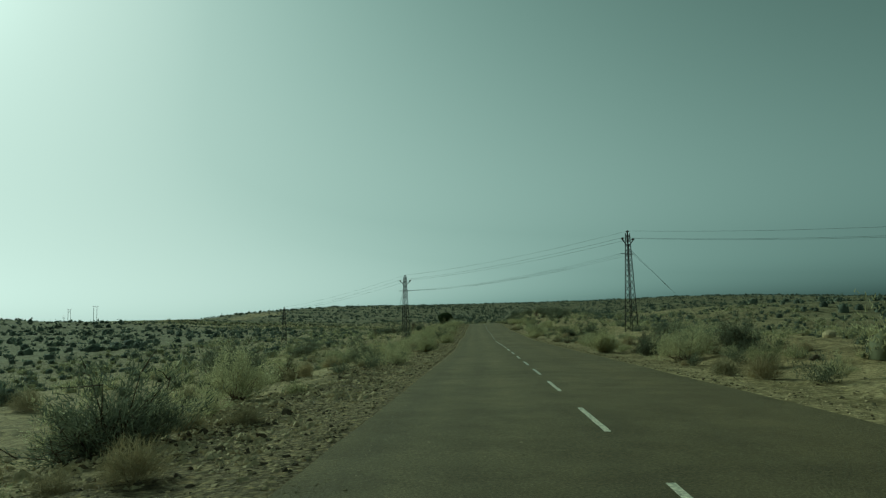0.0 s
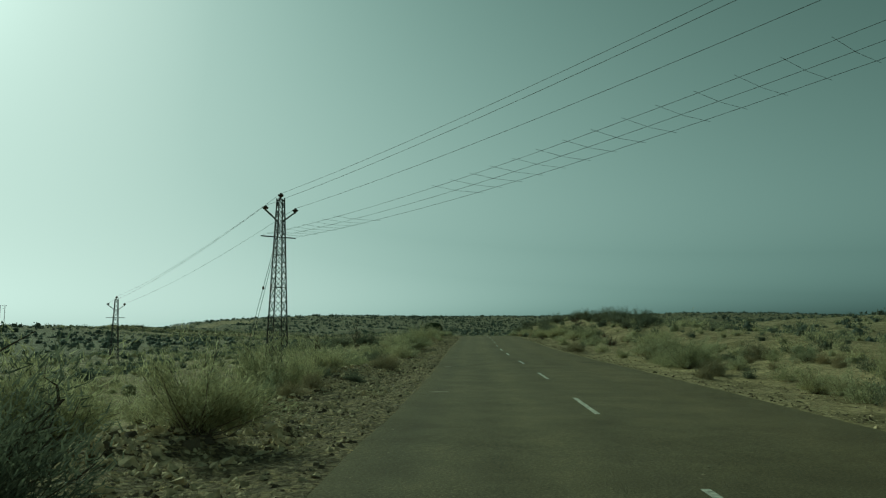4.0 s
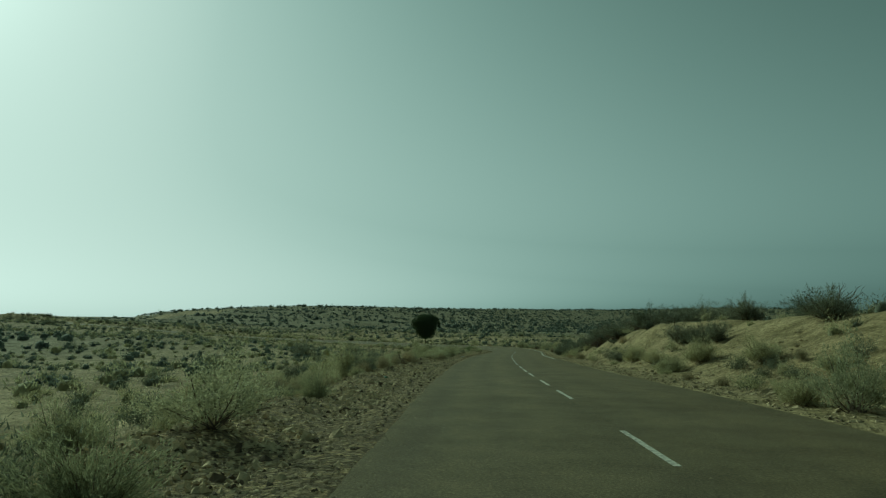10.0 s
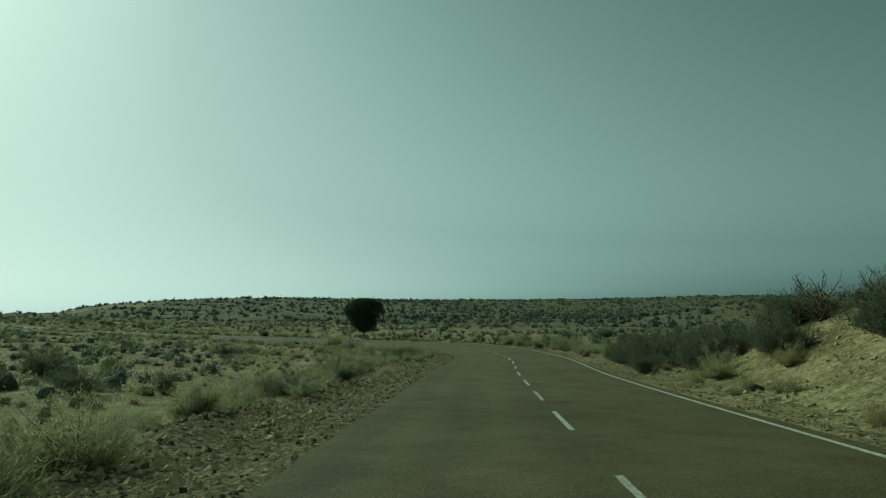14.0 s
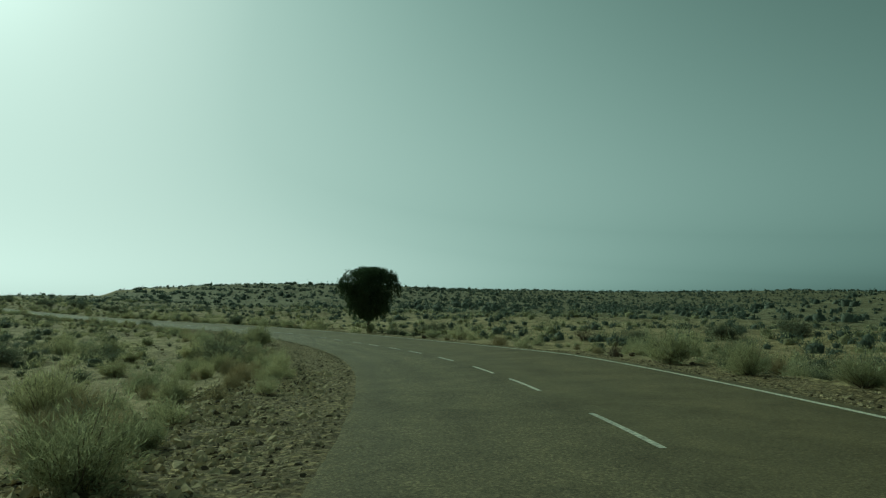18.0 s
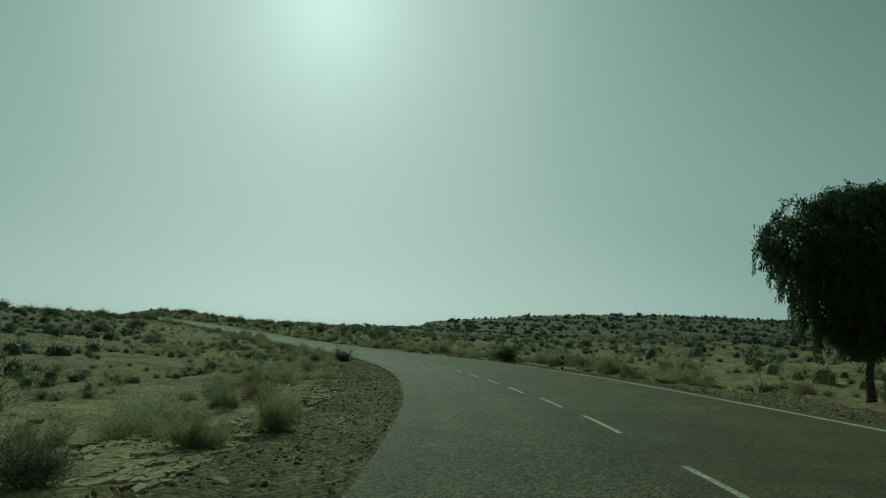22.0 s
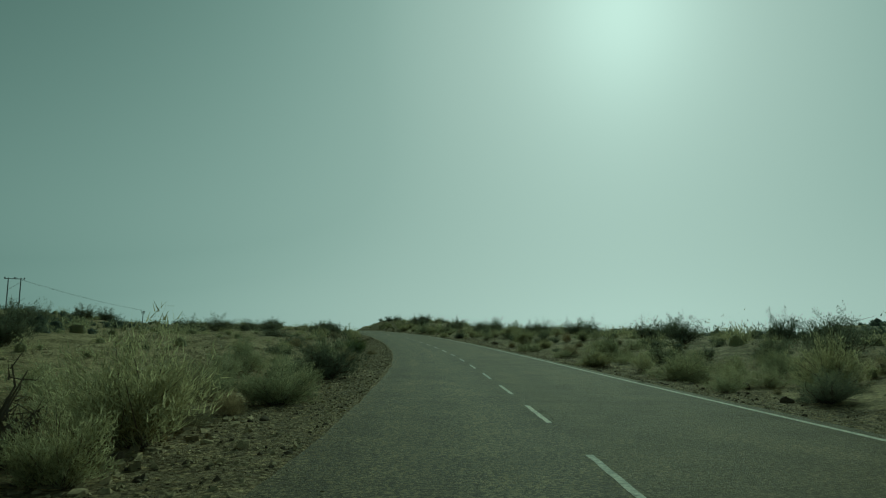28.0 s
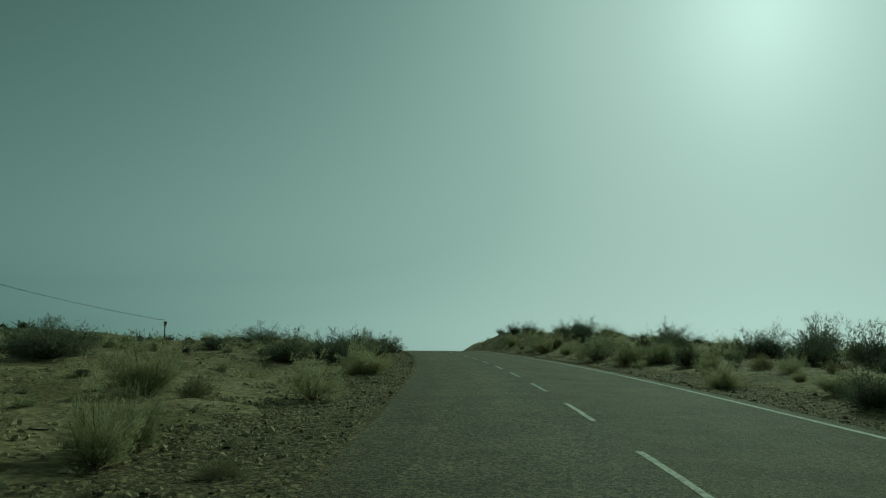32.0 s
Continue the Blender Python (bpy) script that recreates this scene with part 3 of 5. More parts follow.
# ---- helpers for things ----
def beam(bm, a, b, w, sides=4, w2=None):
    """A straight bar from a to b."""
    a, b = Vector(a), Vector(b)
    d = (b - a).normalized()
    x = d.cross(Vector((0, 0, 1)) if abs(d.z) < 0.95 else Vector((1, 0, 0))).normalized()
    y = d.cross(x)
    w2 = w if w2 is None else w2
    rings = []
    for p, r in ((a, w), (b, w2)):
        rings.append([bm.verts.new(p + (x * math.cos(6.2832 * (k + 0.5) / sides) + y * math.sin(6.2832 * (k + 0.5) / sides)) * r) for k in range(sides)])
    for k in range(sides):
        bm.faces.new((rings[0][k], rings[0][(k + 1) % sides], rings[1][(k + 1) % sides], rings[1][k]))
    if sides > 3:
        bm.faces.new(rings[0][::-1])
        bm.faces.new(rings[1])


def bar(name, a, b, w, mat, parent, sides=4, label="", w2=None):
    bm = bmesh.new()
    beam(bm, a, b, w, sides, w2)
    return part(name, bm, mat, parent, label)


def lathe(name, rings, at, mat, parent, sides=12, label=""):
    """A turned shape: rings of (height, radius)."""
    bm = bmesh.new()
    rows = [[bm.verts.new((at[0] + r * math.cos(6.2832 * k / sides), at[1] + r * math.sin(6.2832 * k / sides), at[2] + h)) for k in range(sides)] for h, r in rings]
    for p, q in zip(rows, rows[1:]):
        for k in range(sides):
            bm.faces.new((p[k], p[(k + 1) % sides], q[(k + 1) % sides], q[k]))
    bm.faces.new(rows[0][::-1])
    bm.faces.new(rows[-1])
    return part(name, bm, mat, parent, label)


def thing(name, label, category, group, at, turn=0.0):
    e = new(name)
    e.empty_display_size = 0.3
    e.matrix_basis = pose(at[0], at[1], at[2], 0, 0, turn)
    return tagged(e, label, category, group)


# ---- power line over the road ----
TOWERS = [(55.5, 41.2, 10.8), (29.0, 78.6, 11.3), (2.8, 116.9, 10.7), (-26.2, 164.0, 8.6)]
PINS = ((0.0, 0.28), (-0.95, -0.55), (0.95, -0.55))       # sideways, height over the top


def lattice_tower(x, y, height, turn):
    z = float(ground_z(x, y)) - 0.12
    t = thing("power_pole", "dark weathered steel lattice pole carrying three power wires", "power pole", "lattice poles of the power line", (x, y, z), turn)
    base, tip, top = 0.52, 0.17, height
    w = lambda h: base + (tip - base) * h / top
    corners = ((1, 1), (-1, 1), (-1, -1), (1, -1))
    for cx, cy in corners:
        bar("leg", (cx * base, cy * base, 0), (cx * tip, cy * tip, top), 0.042, STEEL, t)
    levels = [0.0]
    while levels[-1] < top - 0.5:
        levels.append(min(top, levels[-1] + max(0.55, 2.0 * w(levels[-1]))))
    for i, (lo, hi) in enumerate(zip(levels, levels[1:])):
        for k in range(4):
            (ax, ay), (bx, by) = corners[k], corners[(k + 1) % 4]
            p, q = w(lo), w(hi)
            bar("brace", (ax * p, ay * p, lo), (bx * q, by * q, hi), 0.020, STEEL, t)
            bar("brace", (bx * p, by * p, lo), (ax * q, ay * q, hi), 0.020, STEEL, t)
            if i % 3 == 2:
                bar("cross_bar", (ax * q, ay * q, hi), (bx * q, by * q, hi), 0.026, STEEL, t)
    for sx in (-1, 1):
        bar("arm", (sx * 0.12, 0, top - 1.45), (sx * 0.95, 0, top - 0.78), 0.055, STEEL, t)
        lathe("insulator", [(0, 0.05), (0.08, 0.06), (0.12, 0.15), (0.2, 0.19), (0.26, 0.10), (0.32, 0.06)], (sx * 0.95, 0, top - 0.85), PORCELAIN, t)
    bar("pin", (0, 0, top - 0.1), (0, 0, top + 0.05), 0.05, STEEL, t)
    lathe("insulator", [(0, 0.05), (0.08, 0.06), (0.12, 0.15), (0.2, 0.19), (0.26, 0.10), (0.32, 0.06)], (0, 0, top + 0.0), PORCELAIN, t)
    bar("guard_arm", (-1.1, 0.2, top - 2.35), (1.1, 0.2, top - 2.35), 0.045, STEEL, t)
    return t, Vector((x, y, z + top))


def hang(name, a, b, sag, r, parent, n=18):
    bm = bmesh.new()
    a, b = Vector(a), Vector(b)
    pts = [a.lerp(b, k / n) - Vector((0, 0, sag * 4 * (k / n) * (1 - k / n))) for k in range(n + 1)]
    side = (b - a).cross(Vector((0, 0, 1))).normalized() * r
    rows = [[bm.verts.new(p + side), bm.verts.new(p - side * 0.5 + Vector((0, 0, 0.87 * r))), bm.verts.new(p - side * 0.5 - Vector((0, 0, 0.87 * r)))] for p in pts]
    for p, q in zip(rows, rows[1:]):
        for k in range(3):
            bm.faces.new((p[k], p[(k + 1) % 3], q[(k + 1) % 3], q[k]))
    bm.faces.new(rows[0][::-1])
    bm.faces.new(rows[-1])
    part(name, bm, WIRE, parent)
    return pts


tops = []
line_turn = []
for k, (x, y, h) in enumerate(TOWERS):
    p, q = TOWERS[max(0, k - 1)], TOWERS[min(3, k + 1)]
    line_turn.append(math.degrees(math.atan2(q[1] - p[1], q[0] - p[0])) - 90)
    tops.append(lattice_tower(x, y, h, line_turn[-1])[1])
for k in range(3):
    span = thing("power_line", "three thin sagging dull metal wires between two lattice poles", "power line", "spans of the power line", (0, 0, 0))
    for sx, dz in PINS:
        ends = [tops[j] + Matrix.Rotation(radians(line_turn[j]), 3, "Z") @ Vector((sx, 0, dz)) for j in (k, k + 1)]
        hang("wire", ends[0], ends[1], 0.55, 0.011, span)
# the guard net slung under the wires where they cross the road
net = thing("guard_net", "slack wire guard net with cross rungs slung above the road", "guard net", "", (0, 0, 0))
rows = []
for sx in (-1.05, 0.0, 1.05):
    ends = [tops[j] + Matrix.Rotation(radians(line_turn[j]), 3, "Z") @ Vector((sx, 0, -2.3)) for j in (1, 2)]
    rows.append(hang("wire", ends[0], ends[1], 0.9, 0.008, net, 40))
for k in range(8, 40):
    if k < 26 or k > 31:
        a, m, b = rows[0][k], rows[1][k], rows[2][k]
        bm = bmesh.new()
        out = (a - b) * 0.12
        low = Vector((0, 0, -0.06))
        beam(bm, a + out, m + low, 0.006, 3)
        beam(bm, m + low, b - out, 0.006, 3)
        part("rung", bm, WIRE, net)
stay = thing("stay_wire", "slanting steel stay wires from a lattice pole to the ground", "stay wire", "stays of the poles", (0, 0, 0))
for k, dx, dy in ((1, 10.5, 1.0), (2, -3.2, 4.5)):
    foot = Vector((TOWERS[k][0] + dx, TOWERS[k][1] + dy, 0))
    foot.z = float(ground_z(foot.x, foot.y))
    for o in (0.0, 0.25):
        hang("wire", tops[k] - Vector((0, 0, 1.6 + o)), foot + Vector((o, 0, 0)), 0.0, 0.018, stay, 1)
    mid = tops[k].lerp(foot, 0.4) - Vector((0, 0, 1.0))
    lathe("insulator", [(-0.1, 0.03), (-0.05, 0.07), (0.05, 0.07), (0.1, 0.03)], mid, PORCELAIN, stay)


# ---- far poles on the rise ----
def h_pole(x, y, top, turn):
    z = float(ground_z(x, y)) - 0.15
    h = top - z
    t = thing("power_pole", "twin-legged H-frame power pole on a distant rise", "power pole", "H-frame poles", (x, y, z), turn)
    for sx in (-1.15, 1.15):
        bar("leg", (sx, 0, 0), (sx, 0, h), 0.13, STEEL, t, 8, "", 0.10)
    bar("cross_arm", (-1.9, 0, h - 0.25), (1.9, 0, h - 0.25), 0.09, STEEL, t)
    bar("brace", (-1.15, 0, h - 2.6), (1.15, 0, h - 0.9), 0.04, STEEL, t)
    for sx in (-1.8, 0.0, 1.8):
        lathe("insulator", [(0, 0.05), (0.1, 0.12), (0.22, 0.12), (0.3, 0.05)], (sx, 0, h - 0.2), PORCELAIN, t)
    return Vector((x, y, top))


ends = [h_pole(-181.4, 411.8, 7.9, 66), h_pole(-222.2, 465.3, 7.5, 78)]
x, y, top = -241.2, 496.3, 2.2
z = float(ground_z(x, y)) - 0.15
t = thing("power_pole", "single steel power pole with three upright pins", "power pole", "", (x, y, z), 10)
h = max(3.0, top - z)
bar("leg", (0, 0, 0), (0, 0, h), 0.12, STEEL, t, 8, "", 0.09)
bar("cross_arm", (-0.7, 0, h - 0.7), (0.7, 0, h - 0.7), 0.06, STEEL, t)
for sx in (-0.7, 0.0, 0.7):
    lathe("insulator", [(-0.4, 0.05), (0.1, 0.10), (0.25, 0.10), (0.35, 0.05)], (sx, 0, h - 0.3), PORCELAIN, t)
span = thing("power_line", "thin dull wires between the poles on the rise", "power line", "wires on the rise", (0, 0, 0))
for o in (-0.9, 0.0, 0.9):
    hang("wire", ends[1] + Vector((o, 0, 0)), Vector((-241.2 + o, 496.3, top + 0.2)), 0.5, 0.012, span)


# ---- plants ----
def soup(name, tris, mat, parent=None):
    """One mesh from an (n, k, 3) array of separate k-sided faces."""
    n, k = tris.shape[:2]
    me = bpy.data.meshes.new(name)
    me.vertices.add(n * k)
    me.vertices.foreach_set("co", tris.astype(np.float32).ravel())
    me.loops.add(n * k)
    me.loops.foreach_set("vertex_index", np.arange(n * k, dtype=np.int32))
    me.polygons.add(n)
    me.polygons.foreach_set("loop_start", np.arange(0, n * k, k, dtype=np.int32))
    me.materials.append(mat)
    me.update(calc_edges=True)
    ob = new(name, me)
    ob.parent = parent
    return ob


def twig_faces(centres, ways, length, width, rng):
    """Fine leafy twigs: slivers that start at the centres and point along the ways."""
    n = len(centres)
    side = np.cross(ways, rng.normal(size=(n, 3)))
    side *= width * 0.5 / (np.linalg.norm(side, axis=1)[:, None] + 1e-9)
    reach = ways * (length * rng.uniform(0.6, 1.3, (n, 1)))
    return np.stack([centres - reach * 0.4 - side, centres - reach * 0.4 + side, centres + reach * 0.6], 1)


def stems_mesh(bm, rng, base, tip, r, bends=2, wobble=0.08):
    prev = Vector(base)
    for k in range(1, bends + 1):
        q = Vector(base).lerp(Vector(tip), k / bends)
        if k < bends:
            q = q + Vector(rng.uniform(-wobble, wobble, 3))
        beam(bm, prev, q, r * (1 - 0.75 * (k - 1) / bends), 3, r * (1 - 0.75 * k / bends))
        prev = q


LEAVES = {}


def shrub_proto(kind, seed):
    """A shrub about 1 m wide and 1 m high."""
    rng = np.random.RandomState(seed)
    words = {"grey": "bushy grey-green desert shrub with pale leafy twig tips", "dark": "dark thorny scrub bush with tangled branches",
             "straw": "dry straw-coloured fuzzy tuft of desert grass", "bare": "leafless grey-brown thorn bush with twisted branches",
             "rush": "upright green broom bush with thin rush-like stems", "pale": "open silvery saltbush with pale leafy tips"}
    cat = {"grey": "shrub", "dark": "shrub", "straw": "grass tuft", "bare": "shrub", "rush": "shrub", "pale": "shrub"}
    root = thing({"grey": "desert_shrub", "dark": "scrub_bush", "straw": "grass_tuft", "bare": "thorn_bush", "rush": "broom_bush", "pale": "saltbush"}[kind], words[kind] + " on stony sand", cat[kind],
                 {"grey": "grey desert shrubs", "dark": "dark scrub bushes", "straw": "dry grass tufts", "bare": "bare thorn bushes", "rush": "green broom bushes", "pale": "pale saltbushes"}[kind], (0, 0, -500 - seed))
    if kind in ("straw", "rush"):
        n = 1500 if kind == "straw" else 900
        a, el = rng.uniform(0, 6.283, n), np.arccos(rng.uniform(0.05 if kind == "straw" else 0.55, 1.0, n))
        way = np.stack([np.sin(el) * np.cos(a) * (0.5 if kind == "straw" else 0.62), np.sin(el) * np.sin(a) * (0.5 if kind == "straw" else 0.62), np.cos(el) * 0.8 + 0.12], 1)
        way *= 1 + 0.16 * np.sin(3 * a + seed)[:, None] * np.sin(el)[:, None]
        f = rng.uniform(0.25, 0.95, (n, 1)) ** 0.7
        root_at = rng.uniform(-0.14, 0.14, (n, 3)) * [1, 1, 0]
        mid = root_at * (1 - f) + way * f + rng.normal(size=(n, 3)) * 0.03
        d = way * 0.16 + rng.normal(size=(n, 3)) * 0.05
        if kind == "rush":
            mid, d = root_at + way * 0.55, way * 0.48 + rng.normal(size=(n, 3)) * 0.03
        side = np.cross(d, rng.normal(size=(n, 3)))
        side *= (0.005 if kind == "straw" else 0.0045) / (np.linalg.norm(side, axis=1)[:, None] + 1e-9)
        tri = np.stack([mid - d - side, mid - d + side, mid + d], 1)
        tri[..., 2] = np.maximum(tri[..., 2], -0.03)
        soup("grass_head" if kind == "straw" else "foliage", tri, STRAW if kind == "straw" else LEAF_RUSH, root)
        return root
    bm = bmesh.new()
    lobes = [(rng.uniform(-0.3, 0.3), rng.uniform(-0.3, 0.3), rng.uniform(0.58, 1.08)) for _ in range(7)]
    tips = []
    for k in range({"grey": 130, "dark": 110, "pale": 84, "bare": 26}[kind]):
        a, el = rng.uniform(0, 6.283), math.acos(rng.uniform(0.03, 1.0))
        lump = lobes[k % 7]
        r = rng.uniform(0.45, 1.10) * (0.86 + 0.14 * math.sin(3 * a + seed) + 0.08 * math.sin(7 * a + 2 * seed))
        tip = np.array([0.5 * r * math.sin(el) * math.cos(a) + lump[0] * 0.62, 0.5 * r * math.sin(el) * math.sin(a) + lump[1] * 0.62, (0.26 + 0.74 * math.cos(el)) * r * lump[2]])
        tip[2] = min(tip[2], 0.84 + 0.10 * rng.uniform())
        tips.append(tip)
        base = (rng.uniform(-0.06, 0.06), rng.uniform(-0.06, 0.06), -0.04)
        if kind == "bare":
            stems_mesh(bm, rng, base, tip, 0.020, 4, 0.075)
            for _ in range(5):
                f = rng.uniform(0.35, 0.98)
                p = np.array(base) * (1 - f) + tip * f
                stems_mesh(bm, rng, p, p + rng.normal(size=3) * 0.12 + np.array([0, 0, 0.06]), 0.007, 2, 0.04)
        elif k % 3 == 0:
            stems_mesh(bm, rng, base, tip * 0.92, 0.0075, 2, 0.05)
            if kind == "dark":
                for _ in range(2):
                    f = rng.uniform(0.4, 0.95)
                    p = np.array(base) * (1 - f) + tip * f
                    stems_mesh(bm, rng, p, p + rng.normal(size=3) * 0.10 + np.array([0, 0, 0.05]), 0.006, 2, 0.03)
    tips = np.array(tips)
    part("branchwork", bm, TWIG if kind != "dark" else BARK, root)
    if kind == "bare":
        return root
    per = 64
    c, d = [], []
    for tip in tips:
        f = np.clip(1 - np.abs(rng.normal(size=(per, 1))) * (0.17 if kind == "pale" else 0.30), 0.2, 1.0)
        c.append(f * tip + np.clip(rng.normal(size=(per, 3)), -1.7, 1.7) * 0.040)
        w = tip / np.linalg.norm(tip) * 0.75 + rng.normal(size=(per, 3)) * 0.42 + np.array([0, 0, 0.25])
        d.append(w / np.linalg.norm(w, axis=1)[:, None])
    c, d = np.vstack(c), np.vstack(d)
    c[:, 2] = np.maximum(c[:, 2], 0.03)
    LEAVES.setdefault(kind, []).append((c, d))
    long, slim = {"grey": (0.068, 0.0085), "dark": (0.060, 0.0085), "pale": (0.034, 0.0135)}[kind]
    soup("foliage", twig_faces(c, d, long, slim, rng), {"grey": LEAF_GREY, "dark": LEAF_DARK, "pale": LEAF_PALE}[kind], root)
    return root


PROTO = {"grey": [shrub_proto("grey", k) for k in (1, 2, 3, 4)], "dark": [shrub_proto("dark", k) for k in (5, 6, 7)],
         "straw": [shrub_proto("straw", k) for k in (8, 9)], "bare": [shrub_proto("bare", k) for k in (10, 11, 12)], "rush": [shrub_proto("rush", 13)], "pale": [shrub_proto("pale", k) for k in (14, 15, 16)]}
USED = {}
plant_rng = np.random.RandomState(42)
TAKEN = []
COUNT = {"grey": 0, "dark": 0, "straw": 0, "bare": 0, "rush": 0, "pale": 0}


def plant(kind, s, u, w, h):
    if kind == "straw":
        w, h = min(w, 1.25), min(h, 0.85)
    elif kind in ("grey", "dark", "pale"):
        w, h = w * 1.15, h * 1.25
    x, y, _ = (float(v) for v in spot(s, u))
    z = float(ground_z(x, y)) - 0.03
    lean = 0.16 if kind in ("grey", "dark", "bare", "pale") else 0.05
    m = Matrix.LocRotScale((x, y, z), Euler((plant_rng.uniform(-lean, lean), plant_rng.uniform(-lean, lean), plant_rng.uniform(0, 6.28))), (w * plant_rng.uniform(0.8, 1.3), w * plant_rng.uniform(0.8, 1.2), h))
    k = plant_rng.randint(len(PROTO[kind]))
    proto = PROTO[kind][k]
    TAKEN.append((x, y, w))
    COUNT[kind] += 1
    if (kind, k) not in USED:
        USED[(kind, k)] = True
        proto.matrix_basis = m
        return
    copy = copy_thing(proto, Matrix.Identity(4))
    copy.matrix_basis = m


# shrubs that stand out along the road: metres along, metres to the right, width, height
def grow(kind, *places):
    for k, (s, u, w, h) in enumerate(places):
        plant("pale" if kind == "grey" and k % 3 == 1 else kind, s, u, w, h)


grow("grey", (26.2, 8.4, 1.2, 1.2), (32.3, -5.8, 1.6, 1), (54.7, -5.7, 0.9, 1.1), (70.6, -5.1, 1.7, 1.3), (69.3, -6.6, 1.3, 0.9), (63.7, -8.4, 1.6, 1.4), (68.7, -16, 0.9, 0.9), (71.8, 9.4, 1.8, 1), (84.1, 4.9, 2.1, 1.2), (99.6, -7.8, 2, 1.4), (107.6, -7.9, 1.5, 1.1), (124, -6.5, 2.2, 1.3), (105.1, 6.8, 2.1, 1.4), (113.7, 7.4, 2.5, 1.4), (126.9, -6.3, 2.1, 1.6), (127.4, -8.2, 1.1, 0.7))
grow("grey", (121.8, -7.4, 0.8, 0.5), (133.4, -6, 1.3, 0.8), (143.9, 9.2, 1.9, 1.4), (162, 9.3, 1.5, 1.5))
grow("grey", (153.8, 10, 1.3, 1.4), (134.7, 8.2, 1.6, 1.1))
grow("dark", (10.7, -7.5, 2.2, 1.6), (32, -13.4, 3.1, 2.2), (57.1, 13.1, 2.7, 1.6), (73.3, -20.3, 3, 1.8), (98.4, -25.1, 2.5, 1.7), (78.4, 10, 1.5, 1.1), (96, -5.8, 0.7, 0.4), (135, -15.2, 2.1, 1.2), (160.2, -15.1, 2.4, 2))
grow("straw", (7.5, -5.5, 0.7, 0.6), (11.9, -5.8, 0.7, 0.4), (12, -6.8, 0.6, 0.4), (22.4, -16.7, 1.1, 1.1), (7.2, -6.2, 0.6, 0.3), (33.2, 8.7, 1.6, 1.2), (34.4, -9.2, 1.7, 0.8), (62.4, -6.8, 1.9, 1.4), (69.5, 5.9, 1.1, 0.6), (102.4, -5.7, 1.3, 0.7), (92, -6.7, 0.8, 0.5), (93.1, -6.4, 0.9, 0.5), (101.2, 6.4, 1.5, 0.8), (123.1, 4.8, 1.8, 1.1))
grow("grey", (177.4, -7.2, 1.4, 1.2), (178.4, -5.7, 1, 0.8), (177.3, -6.4, 0.8, 0.9), (183.5, -5.8, 0.9, 0.8), (196.7, -6.1, 1.8, 1), (205.2, 8.8, 1.4, 1.1), (216.7, 9.7, 1.9, 1.1), (221.9, -12.5, 1.6, 1.1), (229.7, 8.1, 1.4, 1), (244.1, -6.1, 1, 0.8), (247.2, -6.2, 1.4, 1), (255.3, -6.2, 1.4, 0.9), (282, -8.7, 2.8, 1.6), (275.7, 7.9, 1.3, 1.2), (271.2, 8.7, 1.5, 0.9))
grow("dark", (195.4, 10.4, 1.6, 1.2), (203.1, 11.7, 2.9, 1.3), (231.5, -14.5, 2.1, 1.4), (298.4, -32.8, 3.2, 2), (280.8, -22, 2.8, 1.6), (261.4, -15.2, 2.1, 1.4), (293.6, 6.9, 2.4, 1.7), (255.5, 9.8, 1.6, 0.5))
grow("straw", (187.6, -5.6, 1, 0.5), (244.6, -8.7, 0.9, 0.6), (241.3, -5.9, 0.6, 0.3))
grow("bare", (244.4, -7.2, 0.5, 0.5), (263.1, 9.1, 3.2, 1.6))
grow("grey", (300.1, -5.5, 1.2, 0.8), (295.1, -5.6, 0.6, 0.7), (290.5, -5.8, 0.6, 0.6), (288.7, -5.9, 0.6, 0.4), (306.4, 9, 1.2, 1.1), (303.6, 9.9, 1, 0.9), (326.9, -6.1, 0.7, 0.7), (326, -6.5, 0.9, 0.5), (332, -6.8, 0.9, 0.6), (335.3, -6.4, 0.8, 0.7), (347.3, -9.1, 1.1, 0.9), (362.4, -19.4, 1.9, 1.2), (358.6, -14.9, 1.5, 1), (360.7, 10.5, 2.1, 1.6), (376.7, -9.1, 1.3, 0.7), (379, -6.8, 1.3, 0.8))
grow("grey", (381.4, -6, 1.1, 1.1), (366.1, -4.9, 0.5, 0.7), (379.4, -13.7, 1.3, 1.1), (414, 17.3, 2.8, 1.9))
grow("grey", (392.9, 14.7, 1.1, 1.7))
grow("dark", (298, -7.5, 1.3, 0.8), (357.5, 35.6, 3.2, 2.1), (355.6, 41.3, 3.2, 2.1), (363, -17.3, 1.6, 1.1), (392.1, 24.1, 2.6, 2.2), (361.4, 29.3, 3.2, 1.6))
grow("straw", (298.1, -6, 0.5, 0.4), (367.9, -6.5, 0.9, 0.7), (407.9, 10.2, 2, 1))
grow("bare", (343.4, 50, 3.2, 2.2), (367.4, 27.9, 2.2, 2))
grow("rush", (297.6, -7, 1.7, 1.25), (295.2, -7.4, 1.3, 1.1), (299.6, -8.2, 1.4, 1.15))
